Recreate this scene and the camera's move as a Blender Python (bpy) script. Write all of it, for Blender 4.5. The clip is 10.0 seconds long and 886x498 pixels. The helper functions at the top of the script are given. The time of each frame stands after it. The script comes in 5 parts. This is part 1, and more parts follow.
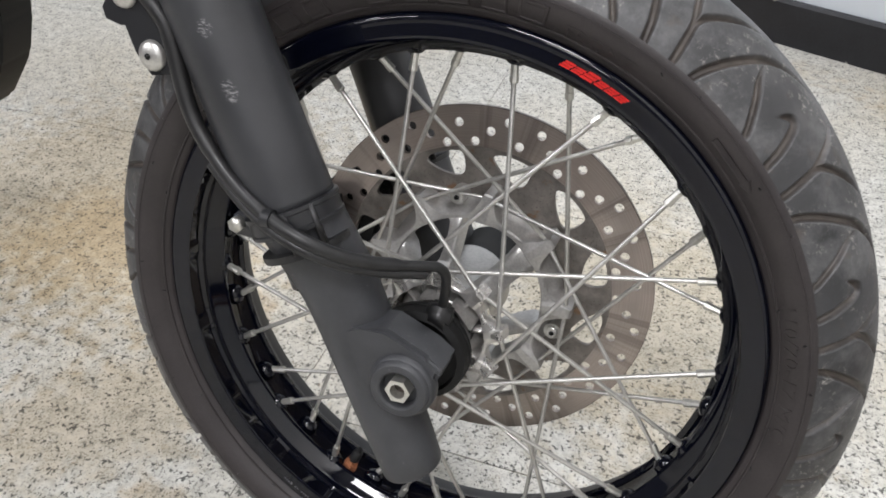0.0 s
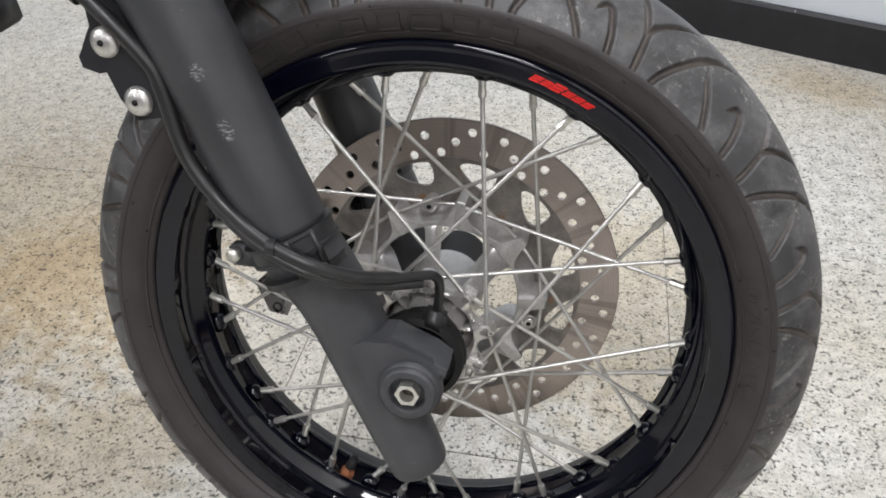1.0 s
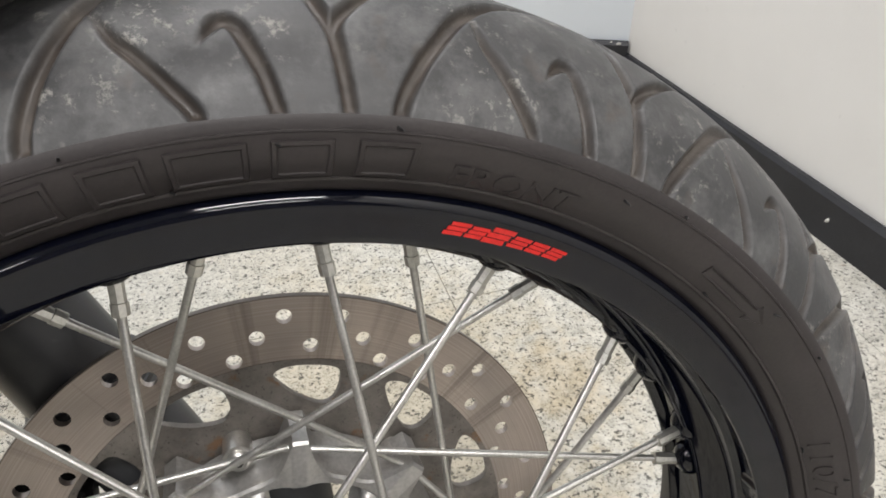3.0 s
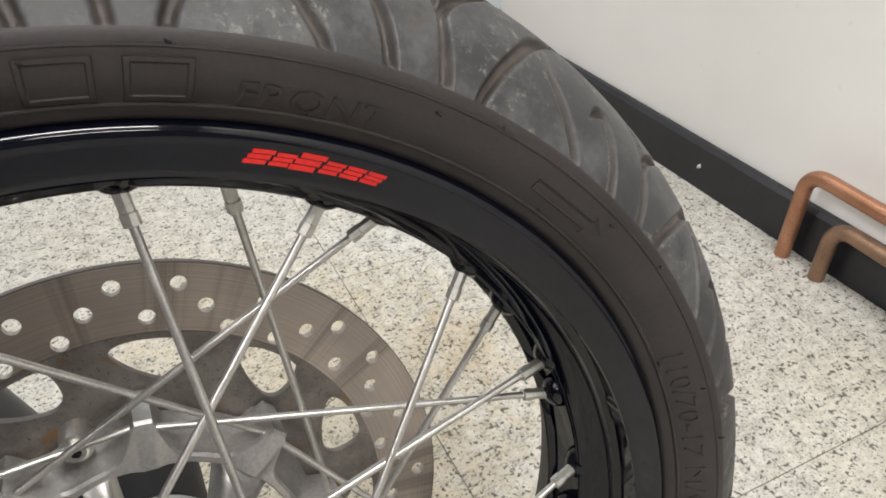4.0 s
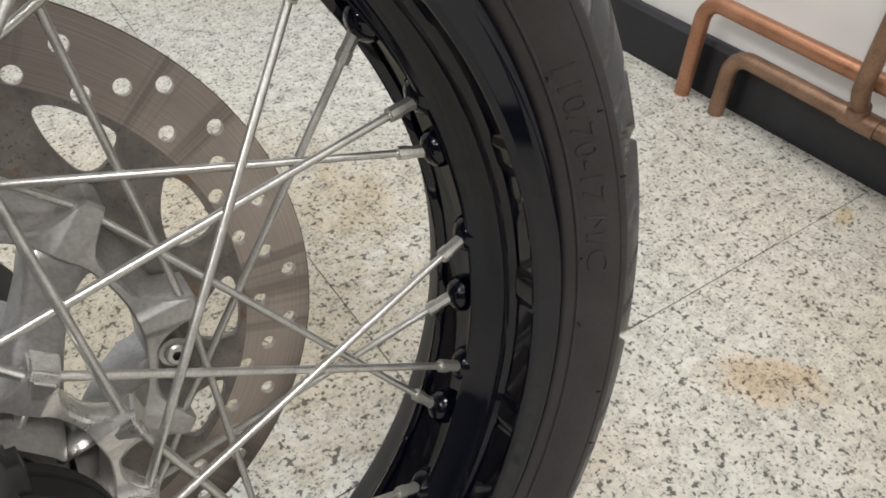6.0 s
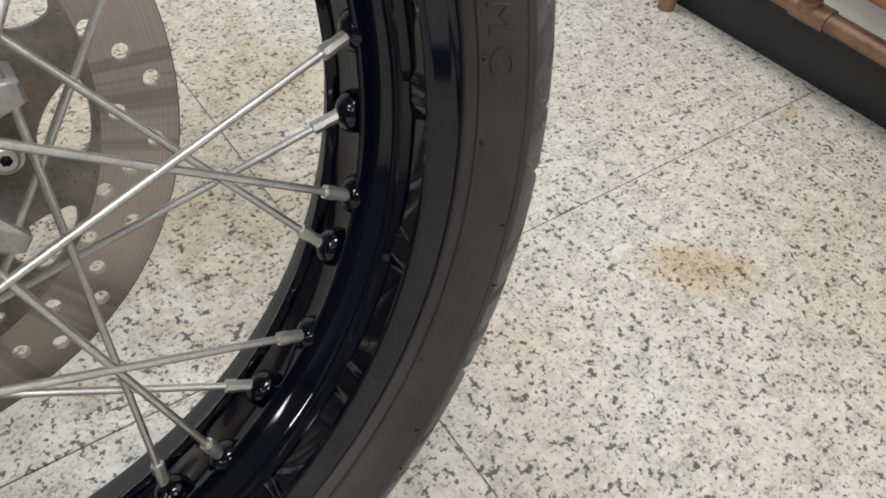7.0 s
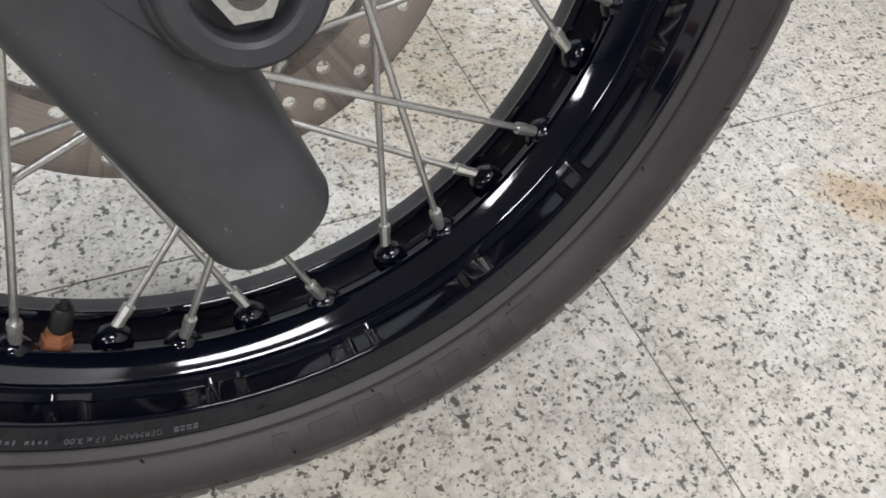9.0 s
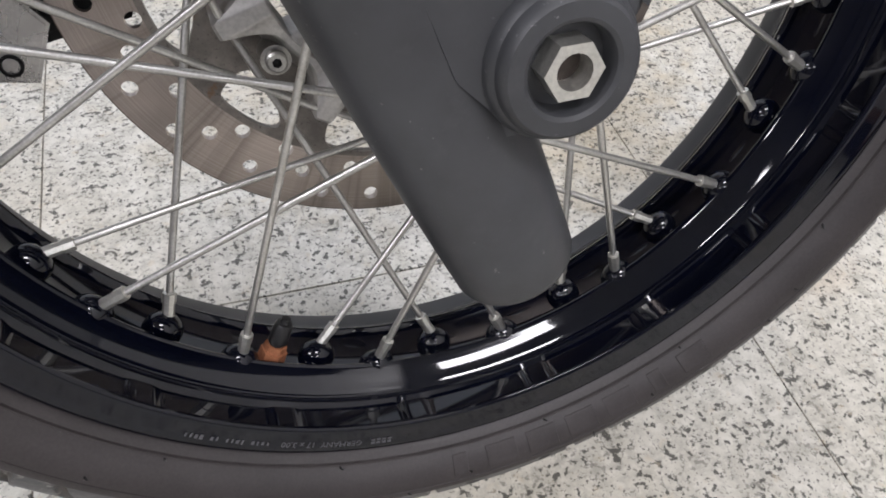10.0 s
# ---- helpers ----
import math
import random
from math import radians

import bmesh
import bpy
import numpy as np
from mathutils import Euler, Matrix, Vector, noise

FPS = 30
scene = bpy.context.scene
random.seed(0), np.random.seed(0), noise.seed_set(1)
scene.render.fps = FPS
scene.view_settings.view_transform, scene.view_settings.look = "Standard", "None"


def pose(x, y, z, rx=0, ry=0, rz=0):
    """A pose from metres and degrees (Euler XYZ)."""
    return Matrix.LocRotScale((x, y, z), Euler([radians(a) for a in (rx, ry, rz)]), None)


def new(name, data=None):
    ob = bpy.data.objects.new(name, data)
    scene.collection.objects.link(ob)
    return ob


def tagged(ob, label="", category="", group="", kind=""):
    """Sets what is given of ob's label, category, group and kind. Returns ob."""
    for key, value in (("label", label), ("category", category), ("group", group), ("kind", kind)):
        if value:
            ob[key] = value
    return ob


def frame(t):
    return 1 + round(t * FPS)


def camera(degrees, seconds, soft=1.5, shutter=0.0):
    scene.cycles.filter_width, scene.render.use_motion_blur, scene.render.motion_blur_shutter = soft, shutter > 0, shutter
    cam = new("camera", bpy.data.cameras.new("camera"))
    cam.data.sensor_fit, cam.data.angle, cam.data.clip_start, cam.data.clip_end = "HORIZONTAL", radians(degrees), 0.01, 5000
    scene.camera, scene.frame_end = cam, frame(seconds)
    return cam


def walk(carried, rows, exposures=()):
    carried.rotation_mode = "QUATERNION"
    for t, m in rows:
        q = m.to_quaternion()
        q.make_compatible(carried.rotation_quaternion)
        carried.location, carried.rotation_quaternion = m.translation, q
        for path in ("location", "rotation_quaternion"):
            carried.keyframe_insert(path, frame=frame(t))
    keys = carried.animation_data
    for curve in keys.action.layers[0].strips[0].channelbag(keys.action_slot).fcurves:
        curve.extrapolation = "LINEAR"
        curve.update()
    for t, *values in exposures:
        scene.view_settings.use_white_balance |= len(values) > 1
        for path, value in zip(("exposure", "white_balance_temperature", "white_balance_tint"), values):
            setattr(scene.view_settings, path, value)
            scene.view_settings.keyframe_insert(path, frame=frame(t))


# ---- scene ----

# ---- camera and its walk ----
cam = camera(61.94, 10.0, soft=1.8)
ROWS = [
    (0.0, 0.1474, -0.4031, 0.6889, 51.09, 1.00, 19.96),
    (0.5, 0.1374, -0.4067, 0.6774, 51.03, 1.25, 15.46),
    (1.0, 0.1044, -0.4380, 0.7173, 50.74, 1.65, 11.03),
    (1.5, 0.0755, -0.4433, 0.7910, 50.73, 1.68, 5.40),
    (2.0, 0.0442, -0.3414, 0.7580, 51.61, 1.19, -1.82),
    (2.2, 0.0117, -0.2983, 0.7190, 52.16, 0.64, -5.32),
    (3.3, 0.0072, -0.1660, 0.6261, 54.21, -0.44, -20.88),
    (3.5, 0.0184, -0.1694, 0.6241, 54.06, -0.42, -22.80),
    (4.0, 0.0356, -0.1893, 0.6075, 53.06, -0.10, -26.40),
    (4.5, 0.0459, -0.1938, 0.5830, 51.78, 0.11, -28.74),
    (5.0, 0.0455, -0.1915, 0.5594, 50.28, 0.08, -30.73),
    (5.2, 0.0424, -0.1920, 0.5497, 49.71, -0.19, -31.50),
    (6.3, 0.0593, -0.2118, 0.4948, 45.27, -2.16, -34.80),
    (6.5, 0.0641, -0.2186, 0.4809, 44.30, -2.88, -35.14),
    (7.0, 0.0750, -0.2271, 0.4458, 42.07, -4.96, -35.31),
    (7.5, 0.0670, -0.2372, 0.4141, 40.13, -6.64, -33.84),
    (8.0, 0.0437, -0.2556, 0.4050, 38.96, -7.66, -31.02),
    (8.5, 0.0094, -0.2666, 0.4035, 38.28, -7.81, -27.10),
    (9.0, -0.0273, -0.2664, 0.4094, 38.40, -7.16, -23.53),
    (9.5, -0.0596, -0.2564, 0.4189, 38.60, -6.41, -20.37),
    (10.0, -0.0893, -0.2558, 0.4278, 39.67, -5.12, -17.42),
]
walk(cam, [(t, pose(x, y, z, rx, ry, rz)) for t, x, y, z, rx, ry, rz in ROWS],
     [(0.0, 0.12, 6320, 12), (2.0, 0.08, 6310, 12), (3.5, 0.12, 6700, 10), (4.5, 0.02, 6700, 10), (5.2, -0.05, 6650, 10), (6.5, -0.10, 6600, 10), (7.5, -0.02, 6420, 10), (8.5, 0.03, 6250, 12), (9.3, 0.08, 6290, 13), (10.0, 0.12, 6240, 15)])

# ---- light ----
world = bpy.data.worlds.new("room_air")
scene.world = world
world.use_nodes = True
world.node_tree.nodes["Background"].inputs[0].default_value = (0.9, 0.95, 1.0, 1)
world.node_tree.nodes["Background"].inputs[1].default_value = 0.25
scene.view_settings.exposure = 0.0


def ceiling_or_fill_lamp(name, x, y, sx, sy, watts, turn=0.0, kelvin_rgb=(1.0, 0.985, 0.985)):
    data = bpy.data.lights.new(name, "AREA")
    data.shape, data.size, data.size_y = "RECTANGLE", sx, sy
    data.energy, data.color = watts, kelvin_rgb
    ob = new(name, data)
    ob.matrix_world = pose(x, y, 2.62, 0, 0, turn)
    return ob


# the first three answer the rim's highlights; the last four are added fill
for lamp_x, lamp_y, lamp_watts in ((0.20, -1.15, 31), (-2.15, -1.15, 36), (-4.05, -2.10, 30), (0.20, -3.20, 27), (-2.15, -3.20, 25), (-2.15, 0.95, 40), (0.10, 0.80, 23)):
    ceiling_or_fill_lamp("ceiling_or_fill_lamp", lamp_x, lamp_y, 0.85, 0.32, lamp_watts)


# ---- materials ----
class Nodes:
    """A small writer of node trees."""

    def __init__(self, name):
        self.mat = bpy.data.materials.new(name)
        self.mat.use_nodes = True
        self.tree = self.mat.node_tree
        self.bsdf = self.tree.nodes["Principled BSDF"]

    def add(self, kind, **sockets):
        node = self.tree.nodes.new(kind)
        for key, value in sockets.items():
            self.put(node, key, value)
        return node

    def put(self, node, key, value):
        socket = node.inputs[int(key[1:])] if key[0] == "i" and key[1:].isdigit() else node.inputs[key.replace("_", " ")]
        if isinstance(value, bpy.types.NodeSocket):
            self.tree.links.new(value, socket)
        else:
            socket.default_value = value

    def place(self, space="Object"):
        if space == "World":
            return self.add("ShaderNodeNewGeometry").outputs["Position"]
        return self.add("ShaderNodeTexCoord").outputs["Object"]

    def noise(self, at, scale, detail=4.0, rough=0.55):
        return self.add("ShaderNodeTexNoise", Vector=at, Scale=scale, Detail=detail, Roughness=rough).outputs["Fac"]

    def ramp(self, fac, stops):
        node = self.add("ShaderNodeValToRGB", Fac=fac)
        ramp = node.color_ramp
        while len(ramp.elements) < len(stops):
            ramp.elements.new(0.5)
        for element, (where, colour) in zip(ramp.elements, stops):
            element.position = where
            element.color = (*colour, 1) if isinstance(colour, tuple) else (colour, colour, colour, 1)
        return node.outputs["Color"]

    def mix(self, fac, a, b, how="MIX"):
        node = self.tree.nodes.new("ShaderNodeMix")
        node.data_type, node.blend_type = "RGBA", how
        for key, value in ((0, fac), (6, a), (7, b)):
            if isinstance(value, bpy.types.NodeSocket):
                self.tree.links.new(value, node.inputs[key])
            else:
                node.inputs[key].default_value = value if key == 0 else (*value, 1)
        return node.outputs[2]

    def math(self, how, a, b=0.0):
        node = self.tree.nodes.new("ShaderNodeMath")
        node.operation = how
        for i, value in enumerate((a, b)):
            if isinstance(value, bpy.types.NodeSocket):
                self.tree.links.new(value, node.inputs[i])
            else:
                node.inputs[i].default_value = value
        return node.outputs[0]

    def bump(self, height, strength, distance):
        node = self.add("ShaderNodeBump", Height=height, Strength=strength, Distance=distance)
        self.tree.links.new(node.outputs["Normal"], self.bsdf.inputs["Normal"])

    def set(self, **sockets):
        for key, value in sockets.items():
            self.put(self.bsdf, key, value)
        return self.mat


def surface(name, low, high, scale, rough, metal=0.0, fine=600.0, bump=0.1, spread=0.08, depth=0.0004, coat=0.0, space="Object"):
    """A surface that wanders between two colours, with fine grain in relief and gloss."""
    n = Nodes(name)
    at = n.place(space)
    broad, grain = n.noise(at, scale), n.noise(at, fine, 3.0)
    colour = n.ramp(broad, ((0.32, low), (0.68, high)))
    colour = n.mix(0.35, colour, n.ramp(grain, ((0.3, tuple(0.6 * c for c in low)), (0.7, high))))
    gloss = n.math("ADD", n.math("MULTIPLY", n.math("SUBTRACT", broad, 0.5), spread * 2), rough)
    if bump:
        n.bump(grain, bump, depth)
    return n.set(Base_Color=colour, Roughness=gloss, Metallic=metal, Coat_Weight=coat, Coat_Roughness=0.06)


def terrazzo():
    n = Nodes("granite_tile")
    at = n.place("World")
    crowd = n.noise(at, 70.0, 3.0, 0.6)
    cloud = n.noise(at, 40.0, 5.0, 0.65)
    base = n.ramp(cloud, ((0.30, (0.455, 0.448, 0.400)), (0.46, (0.575, 0.568, 0.517)), (0.66, (0.665, 0.658, 0.608))))
    smudge = n.ramp(n.noise(at, 115.0, 4.0, 0.65), ((0.48, 0.0), (0.66, 0.60)))
    colour = n.mix(smudge, base, (0.38, 0.375, 0.345))
    pale = n.ramp(n.noise(at, 120.0, 3.0, 0.6), ((0.54, 0.0), (0.62, 0.55)))
    colour = n.mix(pale, colour, (0.71, 0.703, 0.660))
    fleck = n.math("ADD", n.noise(at, 310.0, 3.0, 0.6), n.math("MULTIPLY", n.math("SUBTRACT", cloud, 0.5), -0.35))
    colour = n.mix(n.ramp(fleck, ((0.560, 0.0), (0.625, 0.80))), colour, (0.24, 0.235, 0.215))
    grain = n.noise(at, 205.0, 3.0, 0.58)
    dark = n.math("ADD", grain, n.math("MULTIPLY", n.math("SUBTRACT", crowd, 0.5), 0.55))
    colour = n.mix(n.ramp(dark, ((0.578, 0.0), (0.628, 0.92))), colour, (0.072, 0.072, 0.066))
    warm = n.ramp(n.noise(at, 95.0, 2.0, 0.6), ((0.62, 0.0), (0.72, 0.4)))
    colour = n.mix(warm, colour, (0.56, 0.49, 0.38))
    # broad warm and cool drift, and the tile's own tone
    drift = n.noise(at, 2.3, 3.0)
    colour = n.mix(n.ramp(drift, ((0.40, 0.0), (0.72, 0.75))), colour, (0.92, 0.85, 0.74), "MULTIPLY")
    tile = n.add("ShaderNodeObjectInfo").outputs["Random"]
    colour = n.mix(1.0, colour, n.ramp(tile, ((0.0, (0.95, 0.95, 0.95)), (1.0, (1.0, 1.0, 1.0)))), "MULTIPLY")
    # brown stains, and broad patches of shade put into the colour
    ragged = n.noise(at, 38.0, 4.0)
    for x, y, rx, ry, turn, amount, tint in STAINS_AND_SHADE:
        m = n.add("ShaderNodeMapping", Vector=at, Location=(0, 0, 0))
        m.vector_type = "TEXTURE"
        m.inputs["Location"].default_value = (x, y, 0)
        m.inputs["Rotation"].default_value = (0, 0, radians(turn))
        m.inputs["Scale"].default_value = (rx, ry, 1)
        length = n.add("ShaderNodeVectorMath", i0=m.outputs[0])
        length.operation = "LENGTH"
        edge = n.math("ADD", length.outputs["Value"], n.math("MULTIPLY", n.math("SUBTRACT", ragged, 0.5), 1.6))
        colour = n.mix(n.math("MULTIPLY", n.ramp(edge, ((0.45, 1.0), (1.05, 0.0))), amount), colour, tint, "MULTIPLY")
    gloss = n.math("ADD", n.math("MULTIPLY", n.noise(at, 9.0), 0.14), 0.28)
    n.bump(n.noise(at, 300.0, 2.0), 0.05, 0.0004)
    return n.set(Base_Color=colour, Roughness=gloss, Specular_IOR_Level=0.4)


STAINS_AND_SHADE = (
    (0.512, -0.047, 0.062, 0.030, -40, 0.8, (0.86, 0.68, 0.50)),
    (0.762, 0.048, 0.020, 0.012, 20, 0.7, (0.82, 0.68, 0.42)),
    (0.33, -0.02, 0.05, 0.03, 10, 0.35, (0.85, 0.72, 0.60)),
    (-0.36, 0.20, 0.04, 0.03, 0, 0.6, (0.82, 0.70, 0.56)),
    # the broad left patches carry the motorcycle's shade as well as a warm tint
    (-0.42, -0.02, 0.22, 0.12, 35, 0.7, (0.79, 0.70, 0.57)),
    (-0.75, 0.38, 0.55, 0.40, 20, 0.85, (0.80, 0.72, 0.60)),
    (-0.30, -0.10, 0.05, 0.03, 0, 0.6, (0.80, 0.68, 0.53)),
    (-0.62, 0.25, 0.25, 0.22, 0, 0.8, (0.78, 0.69, 0.55)),
    (0.02, 1.32, 0.50, 0.10, -25, 0.7, (0.84, 0.74, 0.60)),
    (0.60, 1.05, 0.18, 0.10, -30, 0.7, (0.86, 0.76, 0.62)),
    (0.33, 0.36, 0.06, 0.09, 0, 0.4, (0.86, 0.74, 0.56)),
    # behind the wheel: yellowish tint together with the machine's painted shade
    (0.12, 0.36, 0.30, 0.30, 0, 0.8, (0.86, 0.80, 0.69)),
    (0.22, 0.16, 0.16, 0.14, 0, 0.5, (0.90, 0.83, 0.72)),
)
TILE = terrazzo()
GROUT = surface("dirty_grout", (0.20, 0.18, 0.155), (0.34, 0.31, 0.27), 30, 0.85, space="World")


def wall_paint(name, low, high):
    n = Nodes(name)
    at = n.place("World")
    colour = n.mix(n.ramp(n.noise(at, 3.0), ((0.3, 0.0), (0.7, 1.0))), low, high)
    spots = n.ramp(n.noise(at, 55.0, 2.0), ((0.70, 0.0), (0.76, 1.0)))
    colour = n.mix(n.math("MULTIPLY", spots, 0.18), colour, tuple(0.72 * c for c in low))
    n.bump(n.noise(at, 260.0, 4.0), 0.18, 0.0008)
    return n.set(Base_Color=colour, Roughness=0.62)


WALL_WHITE = wall_paint("white_wall_paint", (0.80, 0.79, 0.77), (0.86, 0.85, 0.83))
WALL_GREY = wall_paint("pale_blue_grey_wall_paint", (0.66, 0.71, 0.76), (0.72, 0.77, 0.82))
# unseen ceiling and closing walls, kept dark to cut bounce and deepen reflections
CEILING = wall_paint("unseen_grey_ceiling_paint", (0.34, 0.34, 0.33), (0.38, 0.38, 0.37))
UNSEEN_DARK_WALL = wall_paint("unseen_dark_wall_paint", (0.11, 0.11, 0.12), (0.15, 0.15, 0.16))
BASE_BLACK = surface("black_skirting", (0.008, 0.0085, 0.0115), (0.019, 0.020, 0.025), 18, 0.40, fine=240, space="World")
CHIP = surface("chipped_plaster", (0.5, 0.48, 0.45), (0.7, 0.69, 0.66), 300, 0.9, bump=0.6)


def tread_rubber():
    n = Nodes("dusty_tread_rubber")
    at = n.place()
    broad, fine = n.noise(at, 26.0, 6.0, 0.65), n.noise(at, 420.0, 3.0)
    colour = n.ramp(broad, ((0.30, (0.024, 0.0242, 0.0255)), (0.55, (0.045, 0.0454, 0.047)), (0.75, (0.088, 0.0875, 0.087))))
    flecks = n.ramp(n.noise(at, 210.0, 5.0, 0.75), ((0.55, 0.0), (0.66, 1.0)))
    scuff = n.math("MULTIPLY", flecks, n.ramp(n.noise(at, 24.0, 4.0, 0.65), ((0.50, 0.0), (0.62, 1.0))))
    grey_mask = n.ramp(n.noise(at, 34.0, 6.0, 0.7), ((0.48, 0.0), (0.70, 0.55)))
    colour = n.mix(grey_mask, colour, (0.17, 0.17, 0.17))
    colour = n.mix(n.math("MULTIPLY", scuff, 0.75), colour, (0.36, 0.345, 0.315))
    brown = n.ramp(n.noise(at, 60.0, 3.0), ((0.62, 0.0), (0.75, 0.5)))
    colour = n.mix(brown, colour, (0.075, 0.058, 0.045))
    groove = n.add("ShaderNodeAttribute")
    groove.attribute_name = "dust"
    grit = n.mix(n.ramp(n.noise(at, 90.0, 3.0), ((0.35, 0.0), (0.65, 1.0))), (0.042, 0.034, 0.029), (0.080, 0.067, 0.056))
    colour = n.mix(groove.outputs["Fac"], colour, grit)
    n.bump(n.math("ADD", fine, scuff), 0.25, 0.0005)
    return n.set(Base_Color=colour, Roughness=n.ramp(broad, ((0.3, 0.34), (0.7, 0.56))))


TREAD = tread_rubber()
SIDEWALL = surface("brown_black_sidewall_rubber", (0.0235, 0.0196, 0.0198), (0.040, 0.0338, 0.0338), 34, 0.50, fine=700, bump=0.12)


def rim_paint():
    """Deep gloss blue-black paint with a few specks of dust and fine scratches."""
    n = Nodes("gloss_black_rim_paint")
    at = n.place()
    dust = n.ramp(n.noise(at, 900.0, 2.0), ((0.72, 0.0), (0.78, 0.5)))
    colour = n.mix(dust, n.mix(n.noise(at, 20.0), (0.0009, 0.0013, 0.0042), (0.0017, 0.0024, 0.0070)), (0.05, 0.05, 0.05))
    haze = n.ramp(n.noise(at, 45.0, 4.0), ((0.35, 0.04), (0.75, 0.065)))
    # grey and dullness on the disc-side lip, painting in the pale wall's reflection
    depth = n.math("MULTIPLY", n.add("ShaderNodeSeparateXYZ", Vector=at).outputs[1], 20.0)
    grey_mask = n.math("MULTIPLY", n.ramp(depth, ((0.56, 0.0), (0.66, 1.0))), n.ramp(n.noise(at, 30.0, 4.0), ((0.2, 0.75), (0.8, 0.95))))
    colour = n.mix(grey_mask, colour, (0.036, 0.036, 0.039))
    return n.set(Base_Color=colour, Roughness=n.mix(grey_mask, haze, (0.45, 0.45, 0.45)), Specular_IOR_Level=0.48)


RIM_BLACK = rim_paint()
PLASTIC = surface("satin_black_plastic", (0.011, 0.0115, 0.013), (0.019, 0.0197, 0.022), 16, 0.36, fine=1500, bump=0.12, depth=0.0002)


def worn_casting():
    """Satin grey paint on a casting, faintly cloudy, with small pale nicks."""
    n = Nodes("satin_dark_grey_casting")
    at = n.place()
    colour = n.mix(n.ramp(n.noise(at, 24.0, 5.0, 0.6), ((0.32, 0.0), (0.7, 1.0))), (0.033, 0.0342, 0.0375), (0.055, 0.057, 0.062))
    nicks = n.math("MULTIPLY", n.ramp(n.noise(at, 420.0, 2.0), ((0.705, 0.0), (0.75, 0.8))), n.ramp(n.noise(at, 30.0, 2.0), ((0.48, 0.0), (0.60, 1.0))))
    colour = n.mix(nicks, colour, (0.20, 0.20, 0.20))
    smear = n.ramp(n.noise(at, 70.0, 5.0, 0.7), ((0.58, 0.0), (0.75, 0.35)))
    colour = n.mix(smear, colour, (0.075, 0.075, 0.078))
    n.bump(n.noise(at, 900.0, 3.0), 0.15, 0.0003)
    return n.set(Base_Color=colour, Roughness=n.ramp(n.noise(at, 18.0, 4.0), ((0.3, 0.38), (0.7, 0.52))))


FORK_PAINT = worn_casting()


def scuffed_plastic():
    """Satin plastic with two whitish patches of short scratches, paler wear and faint smears."""
    n = Nodes("scuffed_satin_black_plastic")
    at = n.place()
    colour = n.mix(n.ramp(n.noise(at, 14.0, 4.0), ((0.35, 0.0), (0.7, 1.0))), (0.025, 0.0258, 0.0282), (0.043, 0.0444, 0.048))
    lines = n.add("ShaderNodeMapping", Vector=at)
    lines.inputs["Rotation"].default_value = (0, radians(-20), 0)
    lines.inputs["Scale"].default_value = (0.16, 1.0, 1.0)
    scratch = n.ramp(n.noise(lines.outputs[0], 900.0, 3.0, 0.7), ((0.50, 0.0), (0.60, 1.0)))
    ragged = n.noise(at, 260.0, 3.0)
    mask = None
    for x, z, rx, rz in ((-0.130, 0.2157, 0.0045, 0.0060), (-0.1144, 0.1815, 0.0050, 0.0080)):
        m = n.add("ShaderNodeMapping", Vector=at)
        m.vector_type = "TEXTURE"
        m.inputs["Location"].default_value = (x, -0.128, z)
        m.inputs["Rotation"].default_value = (0, radians(-27), 0)
        m.inputs["Scale"].default_value = (rx, 0.02, rz)
        length = n.add("ShaderNodeVectorMath", i0=m.outputs[0])
        length.operation = "LENGTH"
        edge = n.ramp(n.math("ADD", length.outputs["Value"], n.math("MULTIPLY", n.math("SUBTRACT", ragged, 0.5), 0.9)), ((0.70, 1.0), (1.05, 0.0)))
        mask = edge if mask is None else n.math("MAXIMUM", mask, edge)
    worn = n.math("MULTIPLY", mask, scratch)
    colour = n.mix(n.math("MULTIPLY", worn, 0.6), colour, (0.34, 0.34, 0.34))
    nicks = n.math("MULTIPLY", n.ramp(n.noise(at, 330.0, 2.0), ((0.70, 0.0), (0.76, 0.6))), n.ramp(n.noise(at, 40.0), ((0.5, 0.0), (0.62, 1.0))))
    colour = n.mix(nicks, colour, (0.12, 0.12, 0.12))
    n.bump(n.math("SUBTRACT", n.noise(at, 1500.0, 2.0), worn), 0.15, 0.0003)
    return n.set(Base_Color=colour, Roughness=n.ramp(n.noise(at, 30.0), ((0.3, 0.34), (0.7, 0.46))))


GUARD_PLASTIC = scuffed_plastic()
GUARD_SHELL = surface("satin_black_mudguard_plastic", (0.019, 0.0205, 0.0235), (0.030, 0.032, 0.036), 12, 0.33, fine=1500, bump=0.1, depth=0.0002)
CABLE = surface("black_cable_rubber", (0.010, 0.010, 0.010), (0.019, 0.019, 0.020), 60, 0.36)
ALU = surface("cast_aluminium", (0.39, 0.382, 0.368), (0.58, 0.57, 0.552), 42, 0.36, metal=0.65, fine=500, bump=0.25)
POLISHED = surface("polished_cast_aluminium", (0.56, 0.545, 0.52), (0.72, 0.70, 0.675), 60, 0.28, metal=0.75, fine=700, bump=0.15)
ZINC = surface("zinc_plated_steel", (0.52, 0.51, 0.48), (0.72, 0.71, 0.68), 90, 0.34, metal=0.85, fine=900, bump=0.1)
BRIGHT = surface("bright_zinc", (0.62, 0.61, 0.56), (0.78, 0.77, 0.72), 60, 0.34, metal=0.85, fine=700)


